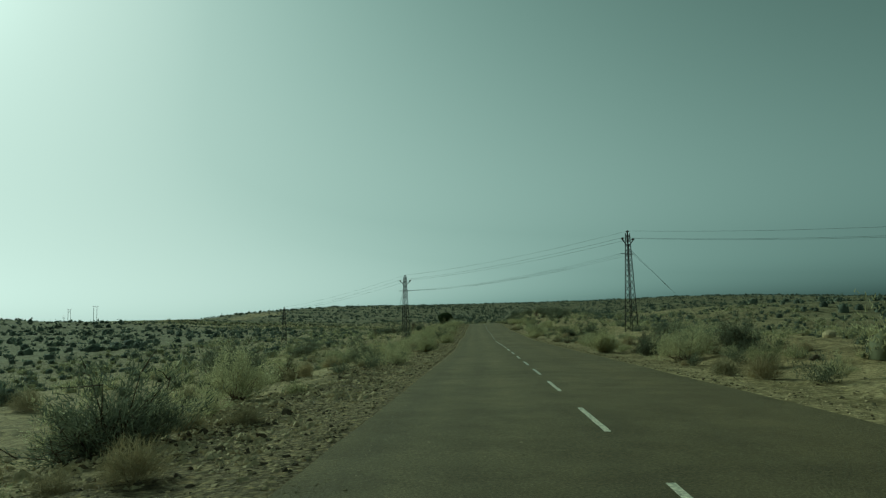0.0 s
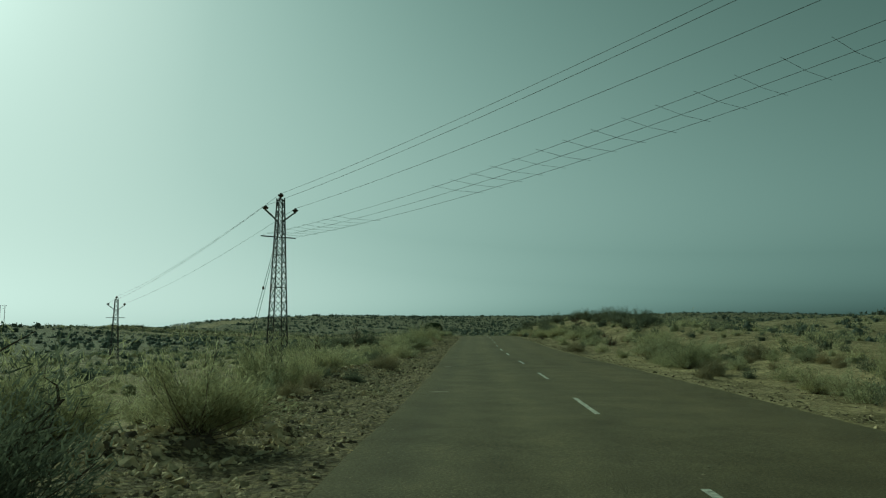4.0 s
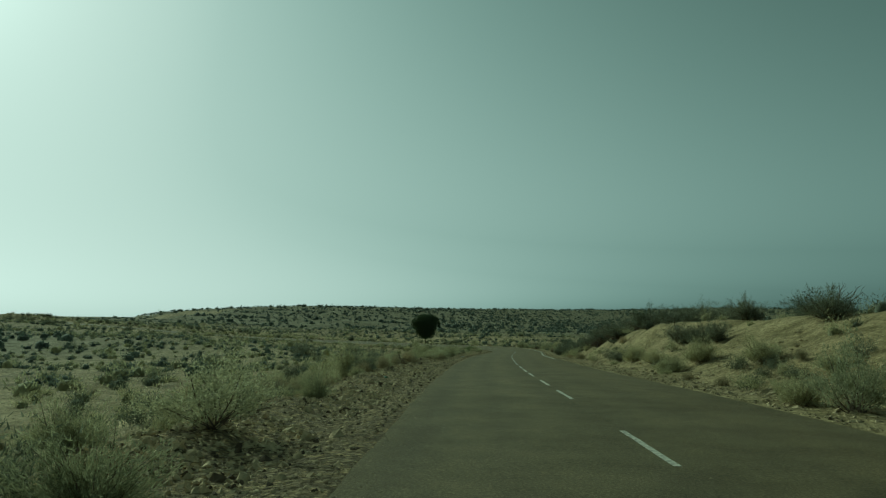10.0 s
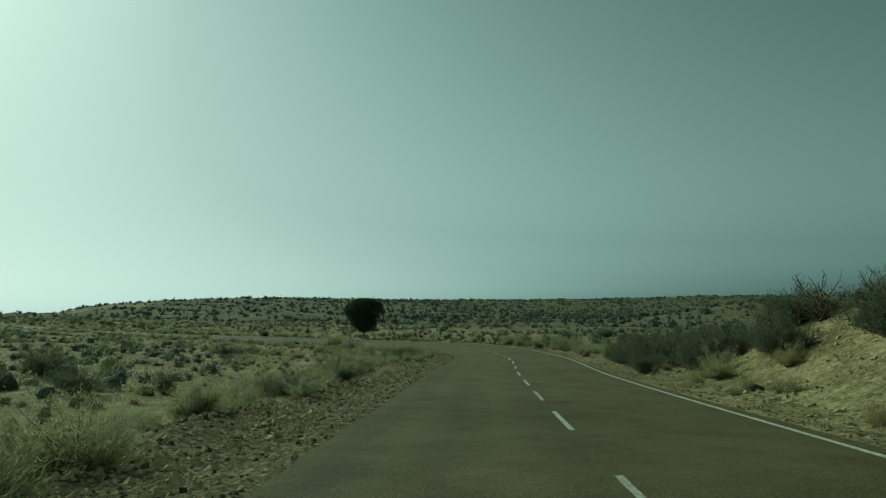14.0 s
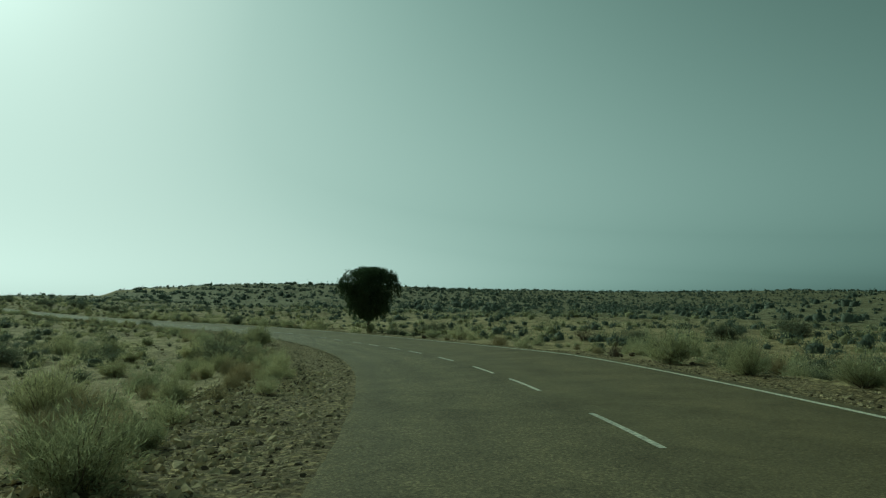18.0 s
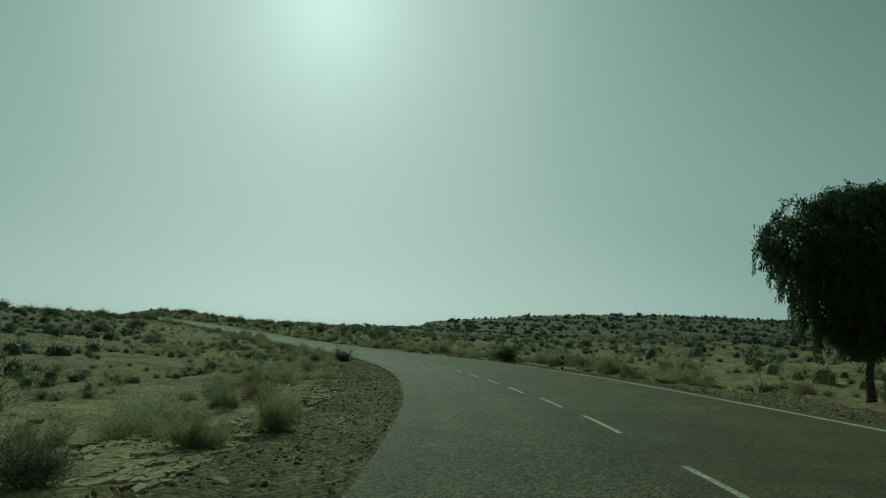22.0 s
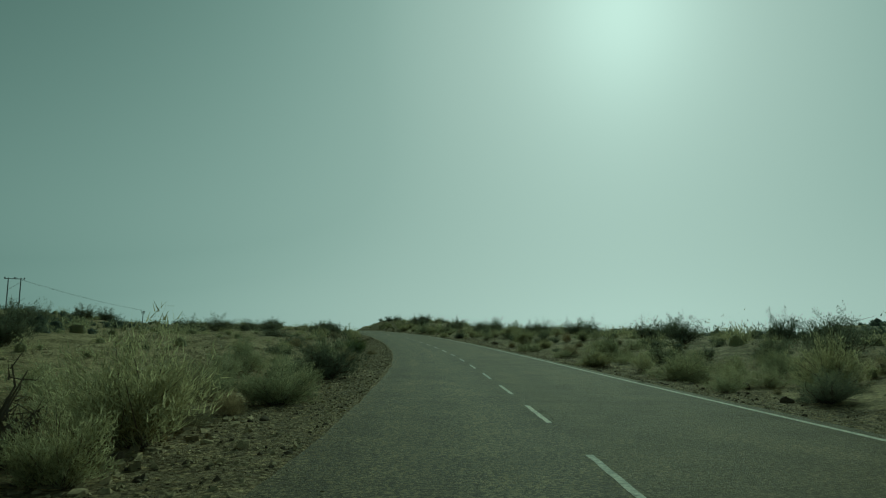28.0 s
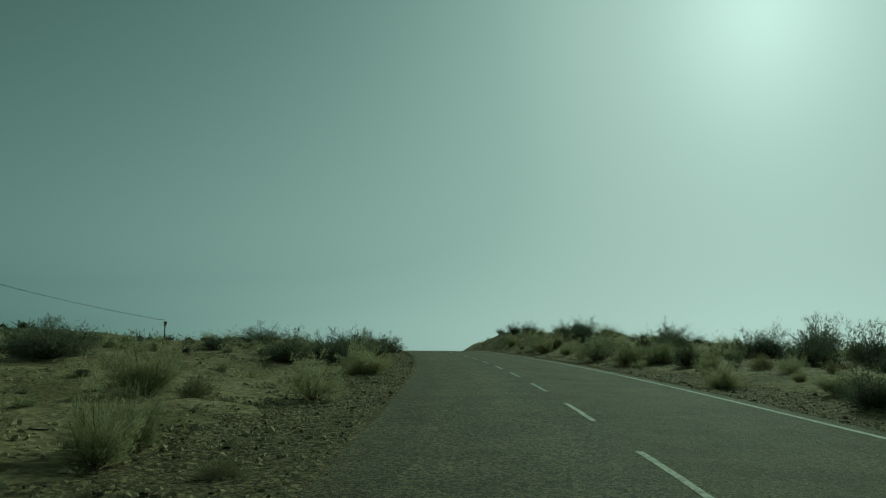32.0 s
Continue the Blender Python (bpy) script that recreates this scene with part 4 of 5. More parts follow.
grow("grey", (445.8, -6.5, 0.8, 0.6), (458.7, -10.4, 1.7, 1), (453.1, -10.2, 1.3, 0.8), (464.2, 10.5, 2.3, 1.4), (458.9, 11.5, 2.2, 1.1), (495.3, -5.6, 1.8, 1.1), (486.5, -6, 1.1, 1), (490.2, -7.2, 0.9, 0.8), (493.8, -7.9, 1.3, 0.9), (505, 7.3, 2.3, 1.2), (501.3, 8.8, 1.4, 0.9), (512.3, 6.1, 2.4, 1.1), (554.4, -6.5, 0.9, 0.9), (561.6, -5.6, 1.4, 1.3), (571.8, -5.4, 1.5, 1.2), (562.7, 7.1, 0.9, 0.6))
grow("grey", (580.5, 7, 1.7, 1.3))
grow("dark", (468.4, 9.8, 2.1, 1.6), (504.6, -5.9, 2.4, 1.8), (495.5, 7.4, 1.7, 0.8), (579.7, -7.4, 1.6, 1.6), (568.2, -15.4, 2.9, 1.3), (576.4, 8.4, 1.5, 1.2), (582.9, 14.5, 2.1, 1.8), (591.7, -16.3, 2.5, 1.1), (560, -39.2, 3.2, 2.2), (588.3, -41.7, 3.2, 2.2), (547, -36.5, 3, 2.2))
grow("straw", (457.6, -6.7, 1, 0.7), (450.6, -5, 0.9, 0.7), (493.3, -6.2, 0.7, 0.6), (491, -6.4, 1.3, 0.6), (552.8, -4.8, 0.6, 0.3))
# the growth on the open side, stretch by stretch
grow("dark", (302.2, -34.2, 3.6, 2.4), (285.3, -19.7, 1.7, 1.5), (283.6, -28.4, 2, 1.2), (261.6, -18.4, 2.2, 1.7))
grow("grey", (245.3, -6.7, 1.2, 0.9), (245.5, -6, 1, 0.8), (253.1, -6, 1.5, 1))
grow("straw", (240.5, -5.5, 0.8, 0.5), (247.3, -11.2, 0.9, 0.8), (240.2, -6.1, 0.4, 0.4))
grow("dark", (313.6, -10.5, 2.1, 1.5), (354.3, -22.7, 3.6, 1.9))
grow("rush", (296.3, -7, 0.6, 0.6))
grow("grey", (299.5, -6.3, 1.1, 1.1), (295.9, -6.1, 0.8, 0.5), (349.5, -10.8, 1.8, 1.5), (334.9, -9.9, 1.1, 1.1), (319.8, -5.7, 0.6, 0.6), (312.6, -6.1, 0.7, 0.6), (302.7, -5.8, 1, 0.8))
grow("straw", (297.3, -5.9, 0.4, 0.4))
grow("grey", (329.3, -6.1, 0.7, 0.8), (334.3, -6.3, 0.8, 0.8), (324.7, -6, 0.9, 0.6), (364.7, -20.1, 2.1, 1.4), (368.9, -18.9, 3, 1.5), (369.7, -16.9, 2.3, 1.5), (354.8, -9.4, 1.5, 0.9), (345.5, -7.1, 1.1, 0.7), (344.4, -14.4, 2.2, 1.1))
grow("grey", (436.6, -7.8, 1, 1.1), (439.1, -7.5, 1.3, 1), (441.1, -7.4, 1.5, 1.1), (440.2, -8.7, 0.9, 0.7), (457.2, -10.1, 1.4, 0.9), (484.5, -7.4, 1.7, 1.1))
grow("straw", (443.6, -5.6, 0.9, 0.4))
grow("dark", (450.5, -13.6, 2.1, 1.1), (514.8, -23.4, 3.6, 2.4), (487.7, -29.9, 3.6, 1.9), (448.5, -14.5, 1.3, 1), (466.6, -13, 1.4, 1), (461.4, -14.9, 1.9, 0.7))
grow("rush", (527.2, -6.1, 1.4, 1.2))
grow("dark", (530.1, -10.5, 1.6, 0.8), (537.8, -12.9, 2.8, 1), (602.8, -41.1, 3.6, 2.4), (602, -15.5, 3.6, 1.8))
grow("grey", (521.5, -7.8, 1.5, 0.9), (537.8, -6.9, 1.2, 0.8))
grow("straw", (520.9, -6.9, 1.4, 0.5), (523.3, -6.6, 1.3, 0.4), (525, -5.1, 1, 0.5))
grow("bare", (526.9, -7.4, 1, 0.7))
grow("grey", (553.5, -6.5, 0.8, 0.9), (573.4, -6, 1.8, 1.4))
grow("dark", (572.1, -17.4, 3.6, 1.7), (582.5, -8.3, 1.8, 1.5), (607.6, -5.3, 3, 1.8))

grow("bare", (165, -17, 2.4, 3.6), (172, -16, 2.0, 2.6), (160, -21, 3.0, 2.6), (152, -24, 2.6, 2.6))
grow("dark", (163, -18.5, 3.0, 1.7), (168, -20, 2.8, 1.6), (156, -22, 3.2, 1.7))
plant("bare", 45, 27, 3.6, 4.3)
plant("bare", 319, 19.5, 3.6, 2.8)
plant("bare", 47, 25.5, 2.4, 2.0)

# bushes that stand up along the skyline of the bank and of the last rise
for s, u, w, h in ((146, 15, 2.0, 1.4), (151, 17, 2.4, 1.7), (155, 14, 1.9, 1.3), (160, 18, 2.6, 1.8), (164, 15.5, 2.2, 1.6), (169, 17.5, 2.6, 1.9), (174, 14.5, 2.1, 1.5), (178, 18, 2.7, 1.9), (183, 15.5, 2.3, 1.7), (188, 17, 2.6, 1.8),
                   (488, 15, 2.4, 1.5), (497, 18, 2.8, 1.8), (506, 14, 2.2, 1.4), (514, 19, 2.9, 1.9), (523, 15, 2.5, 1.6), (531, 18, 2.8, 1.9), (540, 13.5, 2.2, 1.4), (547, 17, 2.7, 1.8), (556, 14, 2.3, 1.5), (564, 18, 2.9, 1.8),
                   (572, 14, 2.4, 1.5), (580, 16.5, 2.7, 1.7), (588, 12.5, 2.2, 1.4), (597, 15.5, 2.6, 1.6), (606, 11.5, 2.2, 1.3), (613, 14, 2.5, 1.5), (622, 10.5, 2.0, 1.2)):
    h = h * 1.3 if s > 570 else (h * 1.1 if s > 480 else h)
    plant("dark", s, u, w, h)
    plant("bare" if int(s) % 3 == 0 else "dark", s + 2.3, u - 1.2, w * 0.8, h * 0.9)
grow("dark", (239.7, 7.9, 2.2, 1.2), (233.4, 10.7, 2.5, 1.6), (229.2, 11.0, 1.8, 1.4), (227.3, 11.2, 1.3, 1.6), (290.3, 6.5, 1.9, 1.6), (255.8, 10.4, 3.2, 1.8), (158.4, 10.2, 2.4, 1.6), (186, 10.4, 2.4, 1.6))
grow("grey", (233.6, 7.9, 1.5, 1.3), (230.7, 9.5, 1.0, 0.8), (223.7, 7.6, 1.6, 1.2), (163.3, 7.9, 1.7, 1.4))
# the clump at the crest beside the driven lane, and the big bushes behind the open sand
for s, u, w, h in ((584, -6.6, 2.4, 1.6), (588, -8.0, 2.8, 1.9), (593, -6.4, 2.4, 1.7), (598, -7.6, 2.6, 1.8), (603, -6.2, 2.2, 1.6), (578, -9.5, 2.4, 1.5), (570, -22.0, 3.6, 2.3), (566, -25.0, 3.2, 2.1), (574, -19.0, 2.6, 1.6)):
    plant("dark", s, u, w, h)

# the thicket along the top of the sand bank
for s, u, w, h in ((196, 16, 2.2, 1.6), (200, 13.5, 2.4, 1.9), (204, 17, 2.6, 1.8), (209, 15, 2.2, 1.5), (214, 18, 2.6, 1.6), (222, 15, 2.4, 1.7), (228, 17, 3.0, 1.8), (234, 15, 2.4, 1.6),
                   (240, 16.5, 3.0, 1.9), (246, 14.5, 2.6, 1.6), (250, 16, 3.0, 1.8), (255, 14, 2.4, 1.5), (259, 16, 2.8, 1.7), (263, 13.5, 2.2, 1.4), (268, 15.5, 2.6, 1.5), (273, 13, 2.0, 1.2)):
    plant("dark", s, u, w, h)
    plant("bare", s + 1.6, u + 1.0, w * 0.9, h * 1.15)


for k in range(150):
    s, u = plant_rng.uniform(243, 300), plant_rng.uniform(7.5, 17.0)
    w = plant_rng.uniform(1.3, 3.0)
    if plant_rng.uniform() < smooth(9.5, 12.0, u + 0.13 * (s - 252)):
        plant("dark" if k % 4 else "bare", s, u + float(wide(s)), w, w * plant_rng.uniform(0.55, 0.8))


def free(x, y, w):
    return all((x - a) ** 2 + (y - b) ** 2 > (0.42 * (w + c)) ** 2 for a, b, c in TAKEN)


# the rest of the growth close to the road
for k in range(5200):
    s, side = plant_rng.uniform(2, 625), plant_rng.choice((-1, 1))
    u = side * (5.4 + plant_rng.uniform(0, 1) * 5.5)
    if side > 0:
        u += float(wide(s))
    if 336 < s < 448 and -8.6 < u < 0 and plant_rng.uniform() < 0.7:
        continue
    sandy = side > 0 and (222 < s < 280 or (328 < s < 398 and 7.2 < u < 14))
    if plant_rng.uniform() > (0.12 if sandy else (0.7 if abs(u) > 6.8 else 0.24)):
        continue
    if side > 0 and s < 222 and u < 9.5 and plant_rng.uniform() < 0.55:
        continue
    if side < 0 and plant_rng.uniform() < (0.85 if s > 528 else (0.65 if s > 515 or 396 < s < 425 else (0.2 if 425 <= s < 470 else 0.0))):
        continue
    kind = plant_rng.choice(("grey", "pale", "dark", "straw", "bare"), p=(0.30, 0.22, 0.22, 0.23, 0.03))
    w = float(np.clip(plant_rng.lognormal(0.15, 0.38), 0.5, 2.3)) * (0.7 if kind == "straw" else 1.0)
    h = w * plant_rng.uniform(0.65, 0.95)
    x, y, _ = (float(v) for v in spot(s, u))
    if COUNT[kind] < 290 and free(x, y, w):
        plant(kind, s, u, w, h)


def dome_core(n, rng):
    """Corners and faces of n rounded lumpy heaps, each about 1 m wide."""
    ring = np.array([(math.cos(k * 1.2566), math.sin(k * 1.2566)) for k in range(5)])
    v = np.zeros((n, 11, 3))
    v[:, 0:5, :2], v[:, 0:5, 2] = ring * 0.40, -0.06
    v[:, 5:10, :2], v[:, 5:10, 2] = ring @ np.array([[0.81, 0.59], [-0.59, 0.81]]) * 0.36, 0.40
    v[:, 10, 2] = 0.60
    v[:, 5:] *= rng.uniform(0.72, 1.2, (n, 6, 1))
    f = []
    for k in range(5):
        m = (k + 1) % 5
        f += [(k, m, 5 + k), (m, 5 + m, 5 + k), (5 + k, 5 + m, 10)]
    return v, np.array(f)


def apart(xy, size):
    """True where a shrub of the given width keeps clear of the ones already planted."""
    t = np.array(TAKEN)
    return np.array([((t[:, 0] - p[0]) ** 2 + (t[:, 1] - p[1]) ** 2 > (0.27 * (t[:, 2] + w)) ** 2).all() for p, w in zip(xy, size)], bool)


def clumps(name, xy, size, faces, leaf, mat, seed, label, core=0.8, slim=0.3):
    """Many shrubs as one mesh: each a dense heap of leaves round a lumpy core."""
    rng = np.random.RandomState(seed)
    n = len(xy)
    z = ground_z(xy[:, 0], xy[:, 1], True, True)
    at = np.stack([xy[:, 0], xy[:, 1], z], 1)[:, None]
    turn = rng.uniform(0, 6.283, n)
    cs, sn = np.cos(turn)[:, None], np.sin(turn)[:, None]
    tall = rng.uniform(0.75, 1.05, (n, 1))
    w = size[:, None, None]
    source = LEAVES["dark" if mat is LEAF_DARK else "grey"]
    c, d = np.zeros((n, faces, 3)), np.zeros((n, faces, 3))
    for k in range(n):
        src = source[k % len(source)]
        pick = rng.randint(0, len(src[0]), faces)
        c[k], d[k] = src[0][pick], src[1][pick]
    c = np.stack([c[..., 0] * cs - c[..., 1] * sn, c[..., 0] * sn + c[..., 1] * cs, c[..., 2] * tall * 0.85], 2) * w + at
    d = np.stack([d[..., 0] * cs - d[..., 1] * sn, d[..., 0] * sn + d[..., 1] * cs, d[..., 2]], 2)
    f = twig_faces(c.reshape(-1, 3), d.reshape(-1, 3), 1.0, slim, rng)
    mid = f.mean(1, keepdims=True)
    f = mid + (f - mid) * (np.repeat(np.minimum(size, 0.45 + 0.45 * size), faces)[:, None, None] * leaf)
    ob = soup(name, f, mat)
    if core:
        v, q = dome_core(n, rng)
        v = v * core
        v[..., 2] *= tall
        v = (v * w + at).reshape(-1, 3)
        q = (q[None] + (np.arange(n) * 11)[:, None, None]).reshape(-1, 3)
        mesh_object("leaf_mass", v.tolist(), q.tolist(), mat, ob, True)
    return tagged(ob, label, "scrub", kind="stuff")


def spread(n, x0, x1, y0, y1, near, far, seed, lumpy=0.5):
    """Places away from the road by near to far metres, in loose patches."""
    rng = np.random.RandomState(seed)
    x, y = rng.uniform(x0, x1, n), rng.uniform(y0, y1, n)
    s, u = beside(x, y)
    ok = (np.abs(u) > near) & (np.abs(u) < far) & (rng.uniform(0, 1, n) < 0.65 + lumpy * waves(x, y, seed + 1, 35.0))
    return np.stack([x[ok], y[ok]], 1), np.clip(rng.lognormal(0.05, 0.38, ok.sum()), 0.4, 3.0)


xy, size = spread(96000, -260, 125, -5, 640, 6.4, 24, 41, 0.3)
sb, ub = beside(xy[:, 0], xy[:, 1])
pick = np.random.RandomState(3).uniform(size=len(xy))
size = size * np.where((ub > 0) & (sb > 430), 1.3, 1.0)
sandy = (ub > 0) & (((sb > 222) & (sb < 280) & (pick > 0.3)) | ((sb > 328) & (sb < 398) & (ub < 15)))
thin = ((ub < -10) & (sb > 470) & (sb < 548) & (pick > 0.3)) | ((ub < 0) & (sb >= 528) & (sb < 584) & (pick > 0.13))
foot = np.interp(sb, [357, 400, 424, 436, 447], [-12.7, -13.4, -11.8, -13.4, -14.5])
thin = thin | ((sb > 396) & (sb < 426) & (ub < 0) & (ub > foot - 0.8) & (pick > 0.5)) | ((sb > 355) & (sb < 397) & (np.abs(ub - foot) < 0.9))
keep = ~sandy & ~thin & (np.abs(ub) > 6.4 + np.where(ub > 0, wide(sb), 0)) & (sb > 0) & (sb < 640)
xy, size, pick, ub = xy[keep], size[keep], pick[keep], ub[keep]
keep = apart(xy, size)
xy, size, pick, ub = xy[keep], size[keep], pick[keep], ub[keep]
close = np.abs(ub) < 11
for lo, hi, mat, seed, words in ((0, 0.42, LEAF_GREY, 42, "grey-green shrubs growing on the stony sand"), (0.42, 0.70, LEAF_DARK, 43, "dark thorny scrub growing on the stony sand"), (0.70, 0.82, STRAW, 44, "dry straw tufts on the stony sand")):
    for zone, faces, leaf, core in ((close, 950, 0.085, 0.0), (~close, 400, 0.105, 0.4)):
        k = (pick >= lo) & (pick < hi) & zone
        clumps("roadside_scrub", xy[k], np.minimum(size[k], 1.5 if core == 0 else 3.0) * (0.6 if mat is STRAW else 1.05), faces, leaf, mat, seed, words, core, 0.24)
xy, size = spread(46000, -260, 125, 0, 640, 22, 80, 21)
half = np.random.RandomState(1).uniform(size=len(xy)) < 0.55
clumps("desert_scrub", xy[half], size[half] * 1.3, 120, 0.19, LEAF_FAR, 22, "dark desert scrub dotted over the sand", 0.55)
clumps("desert_scrub", xy[~half], size[~half] * 1.25, 120, 0.19, LEAF_GREY, 23, "grey-green desert scrub dotted over the sand", 0.55)
xy, size = spread(60000, -580, 700, 30, 1250, 80, 5000, 25, 0.45)
keep = ~dune(xy[:, 0], xy[:, 1]) | (np.arange(len(xy)) % 24 == 0)      # a bare pale dune on the ridge
xy, size = xy[keep], size[keep]
half = np.random.RandomState(2).uniform(size=len(xy)) < 0.7
clumps("far_scrub", xy[half], size[half] * 2.35, 13, 0.36, LEAF_FAR, 26, "dark scrub covering the far ridge", 0.66, 0.9)
clumps("far_scrub", xy[~half], size[~half] * 1.9, 13, 0.36, LEAF_FAR, 27, "grey-green scrub covering the far ridge", 0.66, 0.9)


# ---- the lone tree ----
def lone_tree(x, y, height, width):
    rng = np.random.RandomState(77)
    z = float(ground_z(x, y)) - 0.2
    t = thing("tree", "lone dense dark-green tree with drooping branches beside the road", "tree", "", (x, y, z))
    low = 2.0
    bm = bmesh.new()
    fork = Vector((0.12, 0.05, 2.1))
    beam(bm, (0, 0, -0.1), (0.04, 0.0, 0.3), 0.30, 9, 0.20)
    beam(bm, (0.04, 0.0, 0.3), (-0.03, 0.04, 1.2), 0.20, 9, 0.16)
    beam(bm, (-0.03, 0.04, 1.2), fork, 0.16, 8, 0.14)
    part("trunk", bm, BARK, t)

    def reach(q, a):
        """Half the width of the top at height q: a taper from the fork to wide shoulders and a lumpy roof."""
        r = 0.16 + 0.84 * (q / 0.64) ** 0.72 if q < 0.64 else max(0.0, 1 - ((q - 0.64) / 0.38) ** 2.6) ** 0.5
        return width / 2 * r * (0.93 + 0.08 * math.sin(4 * a + 0.7) + 0.07 * math.sin(7 * a + 1) * (q > 0.4) + 0.05 * math.sin(14 * q + 3 * a))

    # limbs out to the heads that make up the top
    heads = []
    for k in range(30):
        a, q = 2.4 * k + rng.uniform(-0.4, 0.4), 0.22 + 0.74 * ((k * 0.618) % 1.0)
        r = reach(q, a) * rng.uniform(0.55, 0.86)
        heads.append(Vector((r * math.cos(a), r * math.sin(a), low + (height - low) * q - 0.25)))
    for k, end in enumerate(heads):
        bm = bmesh.new()
        mid = fork.lerp(end, 0.5) + Vector((rng.uniform(-0.2, 0.2), rng.uniform(-0.2, 0.2), 0.3))
        beam(bm, fork, mid, 0.07, 6, 0.045)
        beam(bm, mid, end, 0.045, 5, 0.015)
        part("branch", bm, BARK, t)
    centres, ways = [], []

    def spray(at, n, size, down):
        p = np.array(at) + np.clip(rng.normal(size=(n, 3)), -1.8, 1.8) * size
        w = rng.normal(size=(n, 3)) * 0.55 + np.array([0, 0, -down])
        centres.append(p)
        ways.append(w / np.linalg.norm(w, axis=1)[:, None])

    for h in heads:
        spray(h, 420, [0.62, 0.62, 0.42], 0.5)
    for k in range(520):
        a, q = rng.uniform(0, 6.283), rng.uniform(0, 1) ** 0.75
        r = reach(q, a) * math.sqrt(rng.uniform(0.0, 0.92))
        spray((r * math.cos(a), r * math.sin(a), low + (height - low) * q), 120, [0.26, 0.26, 0.20], 0.6)
    # strands that hang from the rim and tufts that stick out of the roof
    for k in range(330):
        a, q = rng.uniform(0, 6.283), rng.uniform(0.10, 0.86)
        r = reach(q, a) * rng.uniform(0.90, 1.05)
        f = np.linspace(0, 1, 46)[:, None]
        drop = rng.uniform(0.5, 1.5)
        p = np.array([r * math.cos(a), r * math.sin(a), low + (height - low) * q]) + f * np.array([0.12 * math.cos(a), 0.12 * math.sin(a), -drop]) + rng.normal(size=(46, 3)) * [0.06, 0.06, 0.03]
        w = rng.normal(size=(46, 3)) * 0.4 + np.array([0, 0, -1.0])
        centres.append(p)
        ways.append(w / np.linalg.norm(w, axis=1)[:, None])
    for k in range(90):
        a, q = rng.uniform(0, 6.283), rng.uniform(0.55, 0.99)
        r = reach(q, a)
        spray((r * math.cos(a), r * math.sin(a), low + (height - low) * q + rng.uniform(0.0, 0.22)), 46, [0.11, 0.11, 0.16], 0.1)
    c, w = np.vstack(centres), np.vstack(ways)
    keep = c[:, 2] > 1.75
    soup("crown", twig_faces(c[keep], w[keep], 0.20, 0.065, rng), LEAF_TREE, t)


lone_tree(20.4, 396.8, 8.85, 8.1)


# ---- stones ----
OCTA = np.array([(1, 0.3, -0.3), (0.1, 1, -0.3), (-1, -0.2, -0.3), (0, -1, -0.3), (0.45, 0.2, 0.75), (-0.45, -0.1, 0.7)], float)
OCTA_F = np.array([(0, 1, 4), (1, 5, 4), (1, 2, 5), (2, 3, 5), (3, 4, 5), (3, 0, 4)])


def scatter_stones(name, x, y, size, mat, seed, label, flat=0.6, level=None):
    rng = np.random.RandomState(seed)
    n = len(x)
    v = OCTA[None] * rng.uniform(0.6, 1.25, (n, 6, 1)) + rng.normal(size=(n, 6, 3)) * 0.2
    v[:, :, 2] *= flat
    a = rng.uniform(0, 6.283, n)
    c, s = np.cos(a)[:, None], np.sin(a)[:, None]
    v = np.stack([v[..., 0] * c - v[..., 1] * s, v[..., 0] * s + v[..., 1] * c, v[..., 2]], 2) * size[:, None, None]
    z = (ground_z(x, y) if level is None else level) + size * 0.18
    v += np.stack([x, y, z], 1)[:, None]
    return tagged(soup(name, v[:, OCTA_F].reshape(-1, 3, 3), mat), label, "stones", kind="stuff")


srng = np.random.RandomState(5)
n = 130000
s, side = srng.uniform(-2, 625, n), srng.choice((-1, 1), n, p=(0.74, 0.26))
u = HALF + 0.1 + np.where(side < 0, srng.beta(1.15, 1.6, n) * 3.9, srng.beta(1.0, 2.4, n) * 3.2)
x, y, _ = spot(s, side * (u + np.where(side > 0, wide(s) + 0.25, 0)))
size = np.minimum(0.07, 0.024 + 0.011 * srng.exponential(1.0, n))
for pick, mat, seed, words in ((np.arange(n) % 3 > 0, STONE, 6, "loose broken stones on the gravel shoulder"), (np.arange(n) % 3 == 0, DARK_STONE, 16, "loose dark stones on the gravel shoulder")):
    scatter_stones("gravel_stones", x[pick], y[pick], size[pick], mat, seed, words, 0.65)
n = 26000
s, side = srng.uniform(-2, 625, n), srng.choice((-1, 1), n)
u = 5.5 + srng.uniform(0, 1, n) ** 1.5 * 22
x, y, _ = spot(s, side * u)
scatter_stones("field_stones", x, y, np.minimum(0.09, 0.014 + 0.018 * srng.exponential(1.0, n)), STONE, 7, "dark stones scattered over the sand")
n = 14000
s, side = srng.uniform(-2, 625, n), srng.choice((-1, 1), n)
u = 4.6 + srng.uniform(0, 1, n) ** 1.4 * 14
x, y, _ = spot(s, side * u)
scatter_stones("pale_stones", x, y, np.minimum(0.10, 0.016 + 0.02 * srng.exponential(1.0, n)), PALE_STONE, 8, "pale flat stones scattered over the sand", 0.35)


